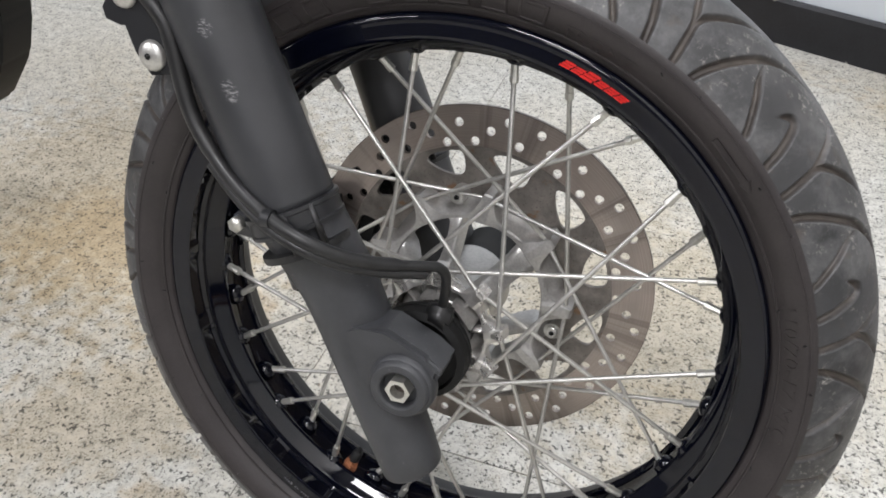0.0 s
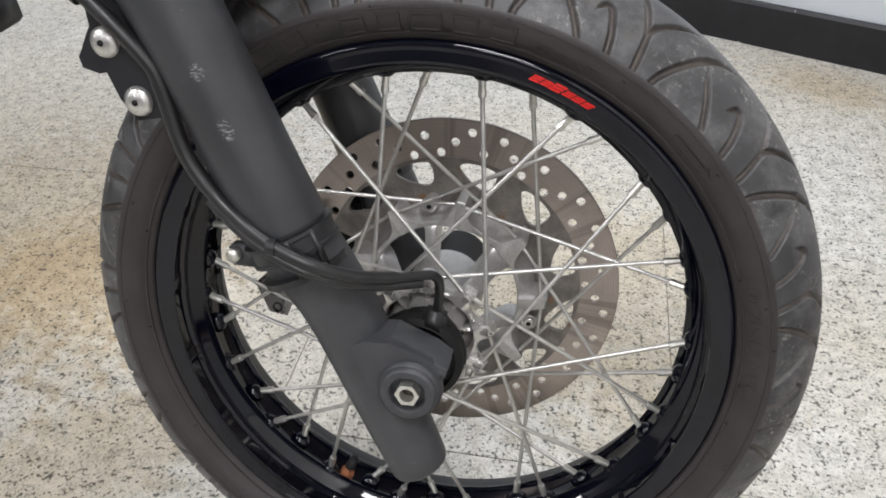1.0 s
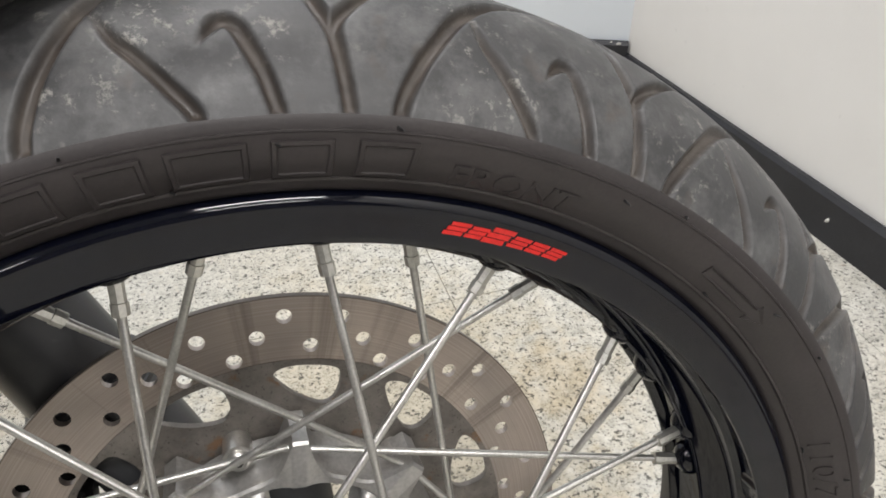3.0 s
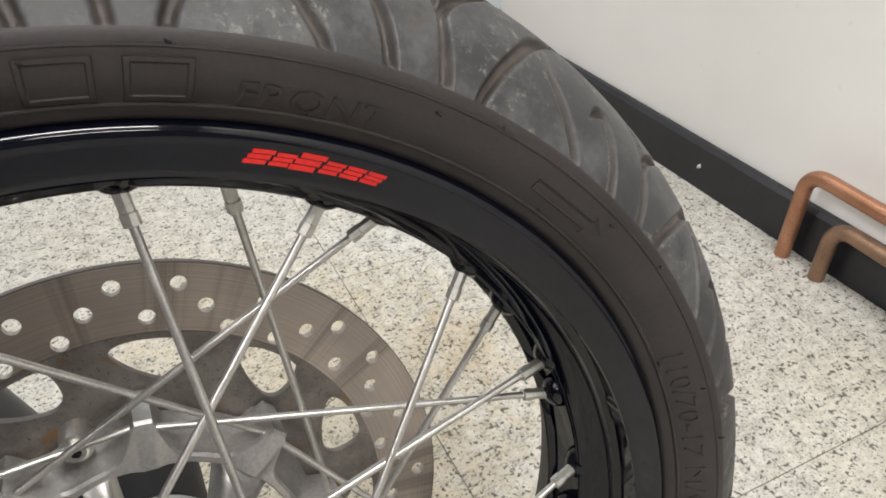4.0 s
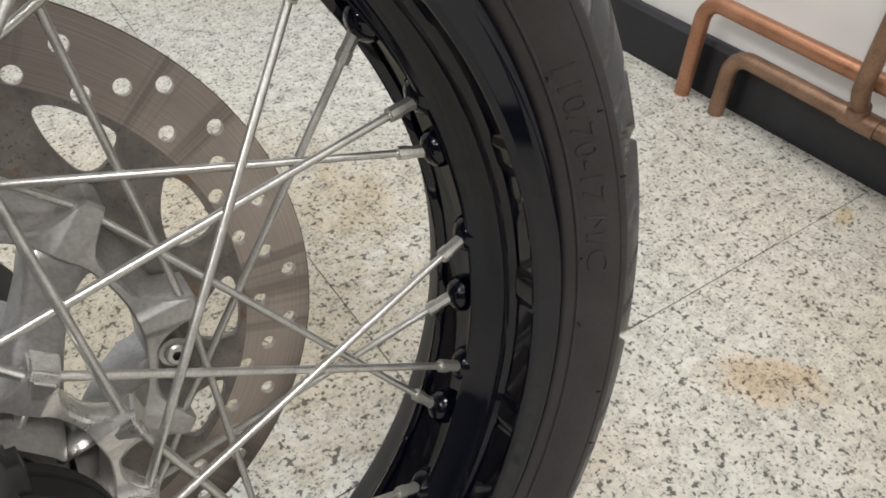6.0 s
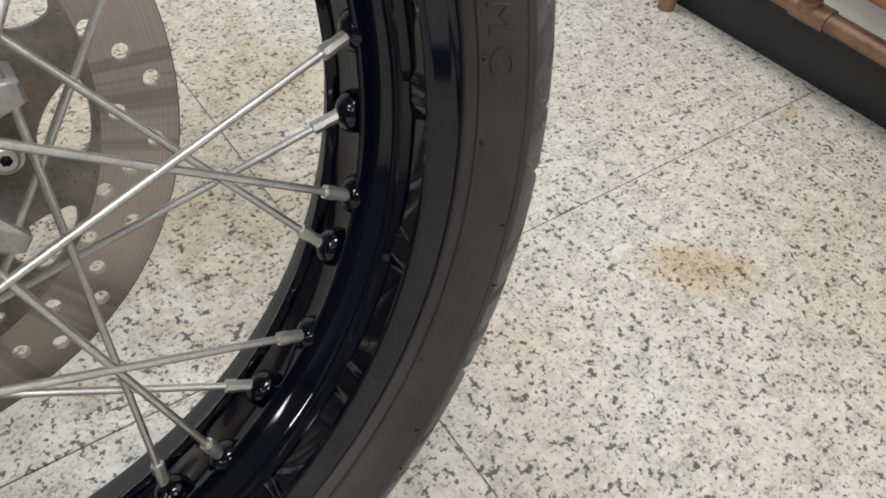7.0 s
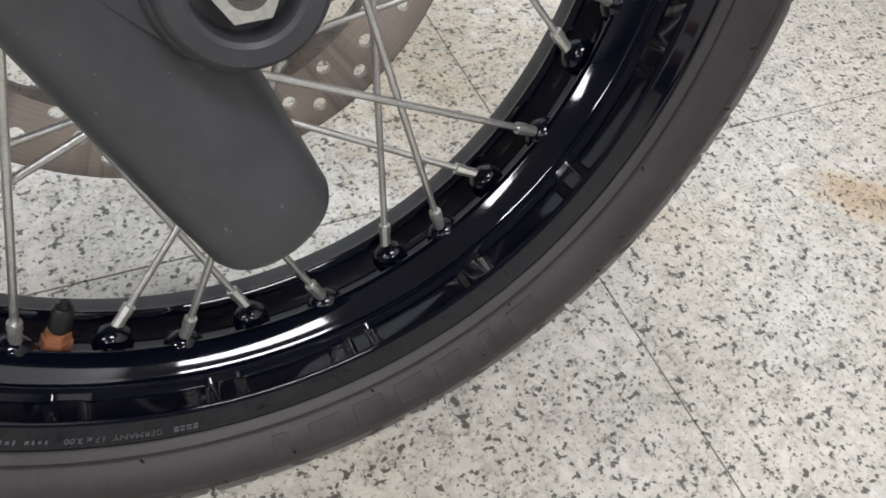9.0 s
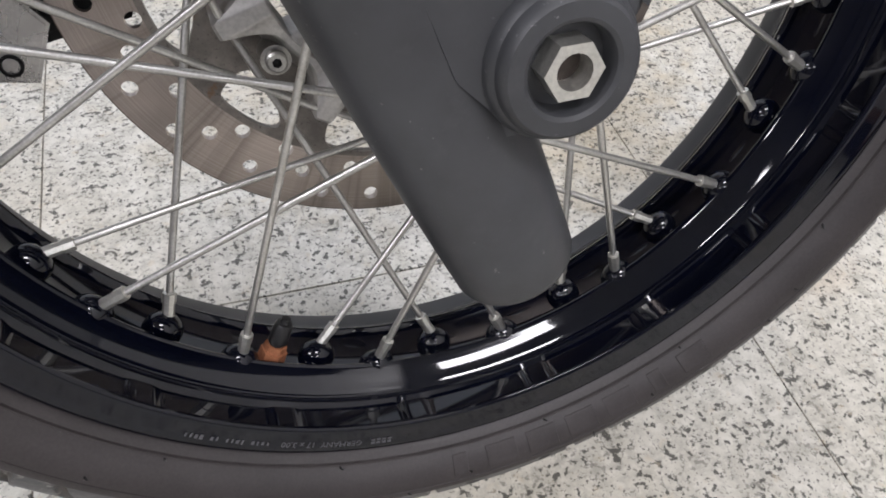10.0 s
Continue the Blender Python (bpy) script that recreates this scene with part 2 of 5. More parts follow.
def grimy_steel():
    """Brown-grey steel with pits, and rust that gathers in patches."""
    n = Nodes("grimy_disc_carrier_steel")
    at = n.place()
    colour = n.mix(n.ramp(n.noise(at, 60.0, 5.0, 0.65), ((0.35, 0.0), (0.68, 1.0))), (0.155, 0.141, 0.127), (0.29, 0.264, 0.238))
    pits = n.ramp(n.noise(at, 700.0, 2.0), ((0.62, 0.0), (0.72, 0.7)))
    colour = n.mix(pits, colour, (0.05, 0.045, 0.04))
    rust = n.ramp(n.noise(at, 48.0, 6.0, 0.7), ((0.585, 0.0), (0.66, 0.85)))
    colour = n.mix(rust, colour, (0.20, 0.105, 0.045))
    n.bump(n.noise(at, 320.0, 4.0), 0.3, 0.0004)
    return n.set(Base_Color=colour, Metallic=n.ramp(rust, ((0.0, 0.55), (0.8, 0.1))), Roughness=0.5)


CARRIER = grimy_steel()
BORE = surface("brown_grimy_bore", (0.040, 0.030, 0.025), (0.085, 0.068, 0.058), 200, 0.6, metal=0.3)
RUST = surface("rusty_brass", (0.22, 0.075, 0.03), (0.42, 0.17, 0.08), 220, 0.75, metal=0.2, fine=900, bump=0.5)
RED = surface("red_decal_film", (0.55, 0.012, 0.010), (0.66, 0.02, 0.016), 60, 0.35, bump=0.0)
STAMP = surface("pale_stamped_ink", (0.055, 0.055, 0.060), (0.10, 0.10, 0.105), 120, 0.5, bump=0.0)
COPPER = surface("tarnished_copper_pipe", (0.34, 0.155, 0.085), (0.55, 0.285, 0.175), 26, 0.40, metal=0.7, fine=420, bump=0.15, spread=0.12)
DULL_COPPER = surface("browned_copper_pipe", (0.19, 0.110, 0.070), (0.36, 0.225, 0.150), 34, 0.44, metal=0.6, fine=420, bump=0.2, spread=0.12)
CHROME = surface("dull_chrome_fitting", (0.55, 0.55, 0.55), (0.72, 0.72, 0.72), 60, 0.18, metal=1.0)
ENAMEL = surface("white_enamel", (0.72, 0.72, 0.71), (0.8, 0.8, 0.79), 12, 0.3)
DARK = surface("dark_void_casting", (0.006, 0.006, 0.006), (0.013, 0.013, 0.013), 40, 0.6)
DARK.node_tree.nodes["Principled BSDF"].inputs["Specular IOR Level"].default_value = 0.25


def brushed_disc():
    """Steel with fine rings round the wheel's axle and hazy blotches."""
    n = Nodes("worn_brake_disc_steel")
    at = n.place()
    parts = n.add("ShaderNodeSeparateXYZ", Vector=at)
    radius = n.math("SQRT", n.math("ADD", n.math("POWER", parts.outputs[0], 2.0), n.math("POWER", parts.outputs[2], 2.0)))
    ring = n.add("ShaderNodeTexNoise", Scale=1100.0, Detail=3.0)
    ring.noise_dimensions = "1D"
    n.tree.links.new(radius, ring.inputs["W"])
    rings, blotch = ring.outputs["Fac"], n.noise(at, 30.0, 3.0)
    colour = n.mix(n.ramp(rings, ((0.3, 0.0), (0.7, 1.0))), (0.42, 0.358, 0.318), (0.53, 0.462, 0.418))
    colour = n.mix(n.ramp(blotch, ((0.4, 0.0), (0.7, 0.5))), colour, (0.36, 0.325, 0.30))
    colour = n.mix(n.ramp(n.math("MULTIPLY", radius, 5.0), ((0.7580, 0.0), (0.7605, 0.85))), colour, (0.06, 0.045, 0.035))
    # wide darker blotches, then darker streaks running out from the axle
    wide_blotch = n.noise(at, 11.0, 3.0)
    colour = n.mix(n.ramp(wide_blotch, ((0.42, 0.0), (0.66, 0.45))), colour, (0.25, 0.220, 0.190))
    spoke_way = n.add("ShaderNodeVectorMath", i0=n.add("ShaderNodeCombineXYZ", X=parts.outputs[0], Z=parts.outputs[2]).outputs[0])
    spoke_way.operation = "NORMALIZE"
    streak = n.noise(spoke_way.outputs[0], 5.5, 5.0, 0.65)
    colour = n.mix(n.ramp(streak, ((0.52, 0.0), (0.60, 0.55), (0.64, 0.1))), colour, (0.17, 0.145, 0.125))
    n.bump(rings, 0.15, 0.0002)
    turned = n.add("ShaderNodeTangent")
    turned.direction_type, turned.axis = "RADIAL", "Y"
    return n.set(Base_Color=colour, Metallic=0.85, Roughness=n.math("ADD", n.math("MULTIPLY", blotch, 0.15), 0.24), Anisotropic=0.6, Tangent=turned.outputs[0])


DISC = brushed_disc()

# ---- mesh helpers ----
def mesh_of(name, verts, faces, material, smooth=True):
    me = bpy.data.meshes.new(name)
    me.from_pydata([tuple(v) for v in verts], [], faces)
    me.materials.append(material)
    me.polygons.foreach_set("use_smooth", [smooth] * len(me.polygons))
    me.update()
    return me


def finish(bm, name, material, smooth=True, sharp=40.0):
    bmesh.ops.recalc_face_normals(bm, faces=bm.faces)
    if smooth:
        for edge in bm.edges:
            if len(edge.link_faces) == 2 and edge.calc_face_angle(0) > radians(sharp):
                edge.smooth = False
    me = bpy.data.meshes.new(name)
    bm.to_mesh(me)
    bm.free()
    me.materials.append(material)
    me.polygons.foreach_set("use_smooth", [smooth] * len(me.polygons))
    return me


def part(name, data, material=None, parent=None, label="", smooth=True, sharp=40.0):
    """Links a bmesh or a mesh as one mesh object under a thing or under a part."""
    if isinstance(data, bmesh.types.BMesh):
        data = finish(data, name, material, smooth, sharp)
    ob = new(name, data)
    if parent:
        ob.parent = parent
    return tagged(ob, label)


def lathe(profile, steps, bend=None, closed=True):
    """Turns (radius, side) pairs round the axle; side is metres towards the near side. bend(i, angle, r, s) may move a point."""
    n = len(profile)
    verts, faces = [], []
    for k in range(steps):
        a = 2 * math.pi * k / steps
        for i, (r, s) in enumerate(profile):
            if bend:
                r, s = bend(i, a, r, s)
            verts.append((r * math.cos(a), -s, r * math.sin(a)))
    for k in range(steps):
        j = (k + 1) % steps
        for i in range(n if closed else n - 1):
            m = (i + 1) % n
            faces.append((k * n + i, k * n + m, j * n + m, j * n + i))
    return verts, faces


def lathe_bm(profile, steps=64, bend=None, closed=True):
    bm = bmesh.new()
    verts, faces = lathe(profile, steps, bend, closed)
    made = [bm.verts.new(v) for v in verts]
    for f in faces:
        bm.faces.new([made[i] for i in f])
    return bm


def frame_along(points, i):
    a, b = points[max(i - 1, 0)], points[min(i + 1, len(points) - 1)]
    return (b - a).normalized()


def tube(bm, points, radii, sides=12, caps=True, flat=1.0):
    """A round tube along points, with one radius or one a point."""
    points = [Vector(p) for p in points]
    radii = radii if isinstance(radii, (list, tuple)) else [radii] * len(points)
    side = None
    rings = []
    for i, p in enumerate(points):
        way = frame_along(points, i)
        if side is None:
            side = way.orthogonal().normalized()
        side = (side - way * side.dot(way)).normalized()
        other = way.cross(side)
        rings.append([bm.verts.new(p + radii[i] * (math.cos(t) * side + flat * math.sin(t) * other)) for t in (2 * math.pi * k / sides for k in range(sides))])
    for a, b in zip(rings, rings[1:]):
        for k in range(sides):
            bm.faces.new((a[k], a[(k + 1) % sides], b[(k + 1) % sides], b[k]))
    if caps:
        bm.faces.new(rings[0][::-1])
        bm.faces.new(rings[-1])
    return bm


def smooth_path(points, steps=6):
    """Catmull-Rom through the points."""
    pts = [Vector(p) for p in points]
    out = []
    for i in range(len(pts) - 1):
        p0, p1, p2, p3 = pts[max(i - 1, 0)], pts[i], pts[i + 1], pts[min(i + 2, len(pts) - 1)]
        for k in range(steps):
            t = k / steps
            out.append(0.5 * ((2 * p1) + (p2 - p0) * t + (2 * p0 - 5 * p1 + 4 * p2 - p3) * t * t + (3 * p1 - p0 - 3 * p2 + p3) * t ** 3))
    return out + [pts[-1]]


def slab(bm, outline, low, high, bevel=0.0, segments=2):
    """A plate whose outline lies in the wheel's plane (x, z), from side low to side high."""
    a = [bm.verts.new((x, -low, z)) for x, z in outline]
    b = [bm.verts.new((x, -high, z)) for x, z in outline]
    n = len(outline)
    made = [bm.faces.new(a), bm.faces.new(b[::-1])]
    made += [bm.faces.new((a[i], b[i], b[(i + 1) % n], a[(i + 1) % n])) for i in range(n)]
    if bevel:
        edges = {e for f in made[:2] for e in f.edges}
        bmesh.ops.bevel(bm, geom=list(edges), offset=bevel, segments=segments, affect="EDGES")
    return bm


def box(bm, low, high, bevel=0.0, segments=2, m=None):
    made = bmesh.ops.create_cube(bm, size=1.0)["verts"]
    lo, hi = Vector(low), Vector(high)
    for v in made:
        v.co = Vector([lo[i] + (v.co[i] + 0.5) * (hi[i] - lo[i]) for i in range(3)])
        if m:
            v.co = m @ v.co
    if bevel:
        edges = list({e for v in made for e in v.link_edges})
        bmesh.ops.bevel(bm, geom=edges, offset=bevel, segments=segments, affect="EDGES")
    return bm


def dome(bm, centre, axis, radius, height, sides=20, rings=5):
    """A bolt head like a shallow dome."""
    axis = Vector(axis).normalized()
    u = axis.orthogonal().normalized()
    v = axis.cross(u)
    c = Vector(centre)
    previous = None
    for k in range(rings):
        t = 0.5 * math.pi * k / rings
        ring = [bm.verts.new(c + axis * height * math.sin(t) + radius * math.cos(t) * (math.cos(a) * u + math.sin(a) * v)) for a in (2 * math.pi * i / sides for i in range(sides))]
        if previous:
            for i in range(sides):
                bm.faces.new((previous[i], previous[(i + 1) % sides], ring[(i + 1) % sides], ring[i]))
        else:
            bm.faces.new(ring[::-1])
        previous = ring
    bm.faces.new(previous)
    return bm


def polar(r, degrees, side):
    return Vector((r * math.cos(radians(degrees)), -side, r * math.sin(radians(degrees))))


def letters(body, size, height):
    """The mesh of a line of text, flat in x and y."""
    curve = bpy.data.curves.new("line", "FONT")
    curve.body, curve.size, curve.extrude, curve.align_x = body, size, height, "CENTER"
    curve.resolution_u = 2
    ob = new("line", curve)
    me = bpy.data.meshes.new_from_object(ob.evaluated_get(bpy.context.evaluated_depsgraph_get()))
    bpy.data.objects.remove(ob)
    bpy.data.curves.remove(curve)
    return me


# ---- the room ----
CORNER = Vector((0.807, 1.098, 0))
WALL_L = Vector((-0.905, 0.420, 0)).normalized()
EAST_END = Vector((1.020, -4.5, 0))
ROOM_H = 2.65


def wall(name, a, b, thickness, material, label):
    """A wall from a to b; its room side lies on the line, its body to the right of the way from a to b."""
    a, b = Vector(a), Vector(b)
    way = (b - a).normalized()
    out = Vector((way.y, -way.x, 0))
    bm = bmesh.new()
    ends = [a, b, b + out * thickness, a + out * thickness]
    low, high = [bm.verts.new((p.x, p.y, 0.0)) for p in ends], [bm.verts.new((p.x, p.y, ROOM_H)) for p in ends]
    bm.faces.new(low)
    bm.faces.new(high[::-1])
    for i in range(4):
        bm.faces.new((low[i], high[i], high[(i + 1) % 4], low[(i + 1) % 4]))
    ob = part(name, bm, material, smooth=False)
    return tagged(ob, label, "wall", kind="structure")


far_left = CORNER + WALL_L * 6.0
wall("wall_east", EAST_END, CORNER, 0.12, WALL_WHITE, "white painted plaster wall with faint marks")
wall("wall_north", CORNER, far_left, 0.12, WALL_GREY, "pale blue-grey painted plaster wall")
wall("wall_west", far_left, (far_left.x, -4.5, 0), 0.12, UNSEEN_DARK_WALL, "unseen wall, darkened to cut bounced light")
wall("wall_south", (far_left.x, -4.5, 0), EAST_END, 0.12, UNSEEN_DARK_WALL, "unseen wall, darkened to cut bounced light")
bm = bmesh.new()
box(bm, (far_left.x - 0.2, -4.7, ROOM_H), (1.2, 3.9, ROOM_H + 0.1))
tagged(part("ceiling", bm, CEILING, smooth=False), "unseen grey ceiling, dark to cut bounced light", "ceiling", kind="structure")


def skirting(name, a, b, height, thick):
    a, b = Vector(a), Vector(b)
    way = (b - a).normalized()
    into = Vector((-way.y, way.x, 0))
    section = ((0.0, 0.0), (thick, 0.0), (thick, height - 0.006), (thick - 0.005, height), (0.0, height))
    bm = bmesh.new()
    ends = [[bm.verts.new(p + into * d + Vector((0, 0, h))) for d, h in section] for p in (a, b)]
    n = len(section)
    for i in range(n):
        bm.faces.new((ends[0][i], ends[0][(i + 1) % n], ends[1][(i + 1) % n], ends[1][i]))
    bm.faces.new(ends[0][::-1])
    bm.faces.new(ends[1])
    return tagged(part(name, bm, BASE_BLACK, smooth=False), "black painted skirting board along the wall", "baseboard", kind="structure")


base_e = skirting("baseboard_east", EAST_END, CORNER + Vector((0, -0.006, 0)), 0.072, 0.014)
base_n = skirting("baseboard_north", CORNER, far_left, 0.095, 0.014)



def crumb(x, y, z, size, parent, seed):
    """A small ragged chip where paint has broken off."""
    rnd = random.Random(seed)
    bm = bmesh.new()
    made = bmesh.ops.create_icosphere(bm, subdivisions=1, radius=size)["verts"]
    for v in made:
        v.co = Vector((v.co.x * 1.5, v.co.y * 0.6, v.co.z * 0.8)) * rnd.uniform(0.6, 1.25) + Vector((x, y, z))
    return part("paint_chip", bm, CHIP, parent, "pale chip in the black paint", smooth=False)


for k, (u, z, size) in enumerate(((0.583, 0.0935, 0.0060), (0.60, 0.092, 0.0025), (0.62, 0.0015, 0.0035), (0.645, 0.001, 0.0025), (0.98, 0.0015, 0.0045), (1.05, 0.0015, 0.0035), (0.40, 0.001, 0.003), (0.30, 0.0935, 0.0022), (0.02, 0.093, 0.004), (0.035, 0.096, 0.0025))):
    p = CORNER + WALL_L * u + Vector((-0.420, -0.905, 0)) * 0.0135
    crumb(p.x, p.y, z, size, base_n, k)
for k, (y, z, size) in enumerate(((0.505, 0.037, 0.0042), (0.80, 0.030, 0.0015), (0.98, 0.072, 0.0020))):
    p = CORNER.lerp(EAST_END, (CORNER.y - y) / (CORNER.y - EAST_END.y))
    crumb(p.x - 0.0140, y, z, size, base_e, 20 + k)

# ---- motorcycle: one thing, its parts in the wheel's own frame ----
LEAN = 14.861
AXLE = Vector((0, 0, 0.27975))
motorcycle = tagged(new("motorcycle"), "black supermoto motorcycle leaning on its stand, wire-spoked front wheel", "motorcycle")
motorcycle.matrix_world = Matrix.Translation(AXLE) @ pose(0, 0, 0, -LEAN) @ pose(0, 0, 0, 0, 1.5, 0) @ Matrix.Translation((0, 0, -0.288))
LIFT = (0, 0, 0.288)
WHEEL = motorcycle.matrix_world @ Matrix.Translation(LIFT)


def bike_part(name, data, material=None, parent=None, label="", smooth=True, sharp=40.0):
    ob = part(name, data, material, parent or motorcycle, label, smooth, sharp)
    if parent is None:
        ob.location = LIFT
    return ob


# tyre: the carcass with its sidewalls, then the grooved tread
SIDE_R = (0.2312, 0.2322, 0.2345, 0.2380, 0.2405, 0.2435, 0.2470, 0.2500, 0.2530, 0.2570)
SIDE_S = (0.0370, 0.0410, 0.0440, 0.0468, 0.0495, 0.0520, 0.0540, 0.0552, 0.0559, 0.0560)


def side_at(r):
    return float(np.interp(r, SIDE_R, SIDE_S))


def tyre_tread():
    """A fine grid whose grooves are sunk where they run."""
    pitches, across = 16, 100
    cols = pitches * 140
    edge_r, edge_s, crown = 0.2585, 0.0553, 0.2975
    knots_w = np.array([0.0, 0.14, 0.32, 0.55, 0.78, 1.0])
    knots_r = np.array([edge_r, 0.2655, 0.2762, 0.2882, 0.2957, crown])
    knots_s = np.array([edge_s, 0.0520, 0.0450, 0.0320, 0.0168, 0.0])
    fine = np.linspace(0, 1, 200)

    def spline(y):
        m = np.gradient(y, knots_w)
        m[-1] = 0.0 if y[-1] == crown else m[-1]
        i = np.clip(np.searchsorted(knots_w, fine) - 1, 0, len(knots_w) - 2)
        h = knots_w[i + 1] - knots_w[i]
        t = (fine - knots_w[i]) / h
        return (2 * t**3 - 3 * t**2 + 1) * y[i] + (t**3 - 2 * t**2 + t) * h * m[i] + (-2 * t**3 + 3 * t**2) * y[i + 1] + (t**3 - t**2) * h * m[i + 1]

    rr, ss = spline(knots_r), spline(knots_s)
    arc = np.concatenate(([0], np.cumsum(np.hypot(np.diff(rr), np.diff(ss)))))
    half = arc[-1]
    pitch_mm = 2 * math.pi * 0.278 / pitches * 1000
    lines = (
        ((0.0, -2), (0.015, 5), (0.04, 11), (0.08, 19), (0.145, 30), (0.21, 40), (0.30, 49), (0.40, 55), (0.52, 60)),
        ((0.235, 39), (0.27, 29), (0.32, 21), (0.39, 10), (0.435, 3), (0.45, -2)),
        ((0.476, 22), (0.505, 27), (0.54, 30), (0.575, 28), (0.605, 20), (0.635, 11), (0.665, -2)),
        ((0.862, -2), (0.853, 6), (0.842, 14), (0.826, 26)),
        ((0.826, 26), (0.79, 36), (0.76, 46), (0.72, 57), (0.69, 66)),
        ((0.826, 26), (0.85, 33), (0.93, 43), (1.02, 52), (1.12, 59)),
    )
    lines = [[(p.x, p.y) for p in smooth_path([(u, w, 0) for u, w in line], 4)] for line in lines]
    widths = (2.2, 1.9, 2.1, 2.0, 1.9, 1.8)
    tapers = ((0, 0.9), (0.9, 0), (0.95, 0), (0, 0), (0, 0.9), (0, 0.9))
    u = np.arange(cols // pitches) / (cols / pitches)
    grid_w = np.linspace(0, half, across + 1)
    r_w, s_w = np.interp(grid_w, arc, rr), np.interp(grid_w, arc, ss)
    nr, ns = np.gradient(s_w), -np.gradient(r_w)
    norm = np.hypot(nr, ns)
    nr, ns = nr / norm, ns / norm
    if nr[-1] < 0:
        nr, ns = -nr, -ns
    verts_side = []
    for sign, shift in ((1, 0.0), (-1, 0.5)):
        uu = ((u + shift) % 1.0) * pitch_mm
        U, Wd = np.meshgrid(uu, grid_w * 1000, indexing="ij")
        depth = np.zeros_like(U)
        for line, wide, (thin0, thin1) in zip(lines, widths, tapers):
            for k, ((u0, w0), (u1, w1)) in enumerate(zip(line, line[1:])):
                for wrap in (-1, 0, 1):
                    ax, ay, bx, by = (u0 + wrap) * pitch_mm, w0, (u1 + wrap) * pitch_mm, w1
                    dx, dy = bx - ax, by - ay
                    t = np.clip(((U - ax) * dx + (Wd - ay) * dy) / (dx * dx + dy * dy), 0, 1)
                    d = np.hypot(U - ax - t * dx, Wd - ay - t * dy)
                    along = (k + t) / (len(line) - 1)
                    here = wide * np.clip(np.minimum(1 - thin0 * (1 - along / 0.3), 1 - thin1 * (1 - (1 - along) / 0.35)), 0.1, 1.0)
                    depth = np.maximum(depth, np.clip((here - d) / 1.7 + 0.5, 0, 1) * np.clip(here / 1.2, 0.3, 1))
        depth = depth * 0.0034 * np.clip((grid_w * 1000 + 2.0) / 4.0, 0.5, 1.0)[None, :]
        depth = np.tile(depth, (pitches, 1))
        turn = 80.1 - 360.0 * np.arange(cols) / cols
        angle = np.radians(turn + np.interp(turn, (30.0, 57.6, 80.1, 102.6), (0.0, 0.0, -0.8, -1.0)) * (turn > -200) - np.interp(turn, (-280.0, -257.4, -232.0), (0.8, 1.0, 0.0)))
        R = r_w[None, :] - nr[None, :] * depth
        S = sign * (s_w[None, :] - ns[None, :] * depth)
        verts_side.append((np.stack([R * np.cos(angle)[:, None], -S, R * np.sin(angle)[:, None]], -1), depth))
    near, far = verts_side
    # near edge to crown, then crown to far edge
    grid = np.concatenate([near[0], far[0][:, -2::-1]], 1)
    sunk = np.concatenate([near[1], far[1][:, -2::-1]], 1)
    rows = grid.shape[1]
    verts = grid.reshape(-1, 3)
    c, k = np.meshgrid(np.arange(cols), np.arange(rows - 1), indexing="ij")
    d = (c + 1) % cols
    faces = np.stack([c * rows + k, c * rows + k + 1, d * rows + k + 1, d * rows + k], -1).reshape(-1, 4).tolist()
    # the tyre sits flat where it meets the floor
    m = np.array(WHEEL)
    z = verts @ m[2, :3] + m[2, 3]
    up = m[2, :3]
    verts = verts + np.where(z < 0.0006, 0.0006 - z, 0.0)[:, None] * up[None, :]
    me = mesh_of("tread", verts.tolist(), faces, TREAD)
    dust = me.attributes.new("dust", "FLOAT", "POINT")
    dust.data.foreach_set("value", np.clip(sunk.reshape(-1) / 0.0029, 0, 1).astype(np.float32))
    return me


carcass = [(r, s) for r, s in zip(SIDE_R, SIDE_S)] + [(0.2585, 0.0553), (0.2575, 0.045), (0.2800, 0.030), (0.2895, 0.0)]
carcass += [(r, -s) for r, s in carcass[-2::-1]]
tyre = bike_part("tyre", lathe_bm(carcass, 240, closed=False), SIDEWALL, label="worn road tyre with brownish-black sidewalls and dusty curved grooves", sharp=60)
part("tread", tyre_tread(), parent=tyre, label="dusty black tread with curved grooves")


def ring_ridge(name, r, height, width, parent, material):
    s = side_at(r)
    prof = [(r - width, side_at(r - width) - 0.0003), (r - width * 0.5, s + height), (r + width * 0.5, side_at(r + width * 0.5) + height), (r + width, side_at(r + width) - 0.0003)]
    return part(name, lathe_bm(prof, 240, closed=False), material, parent)


ring_ridge("bead_line", 0.2374, 0.0006, 0.0009, tyre, SIDEWALL)
ring_ridge("shoulder_line", 0.2540, 0.0005, 0.0007, tyre, SIDEWALL)


def bend_on_side(me, middle, r0, rise, face=side_at):
    """Lays flat text round the near side: x along the arc, y outwards."""
    for v in me.vertices:
        r = r0 + v.co.y
        a = radians(middle) - v.co.x / (r0 + 0.004)
        s = face(r) + (rise if v.co.z > 0 else -0.0006)
        v.co = (r * math.cos(a), -s, r * math.sin(a))
    return me


def side_text(body, middle, r0, size, parent, name="raised_lettering", material=None, rise=0.0007, face=side_at, label="", width=None):
    me = letters(body, size, 0.001)
    if width:
        span = max(v.co.x for v in me.vertices) - min(v.co.x for v in me.vertices)
        for v in me.vertices:
            v.co.x *= width / span
    bend_on_side(me, middle, r0, rise, face)
    me.materials.clear()
    me.materials.append(material or SIDEWALL)
    return part(name, me, parent=parent, label=label)


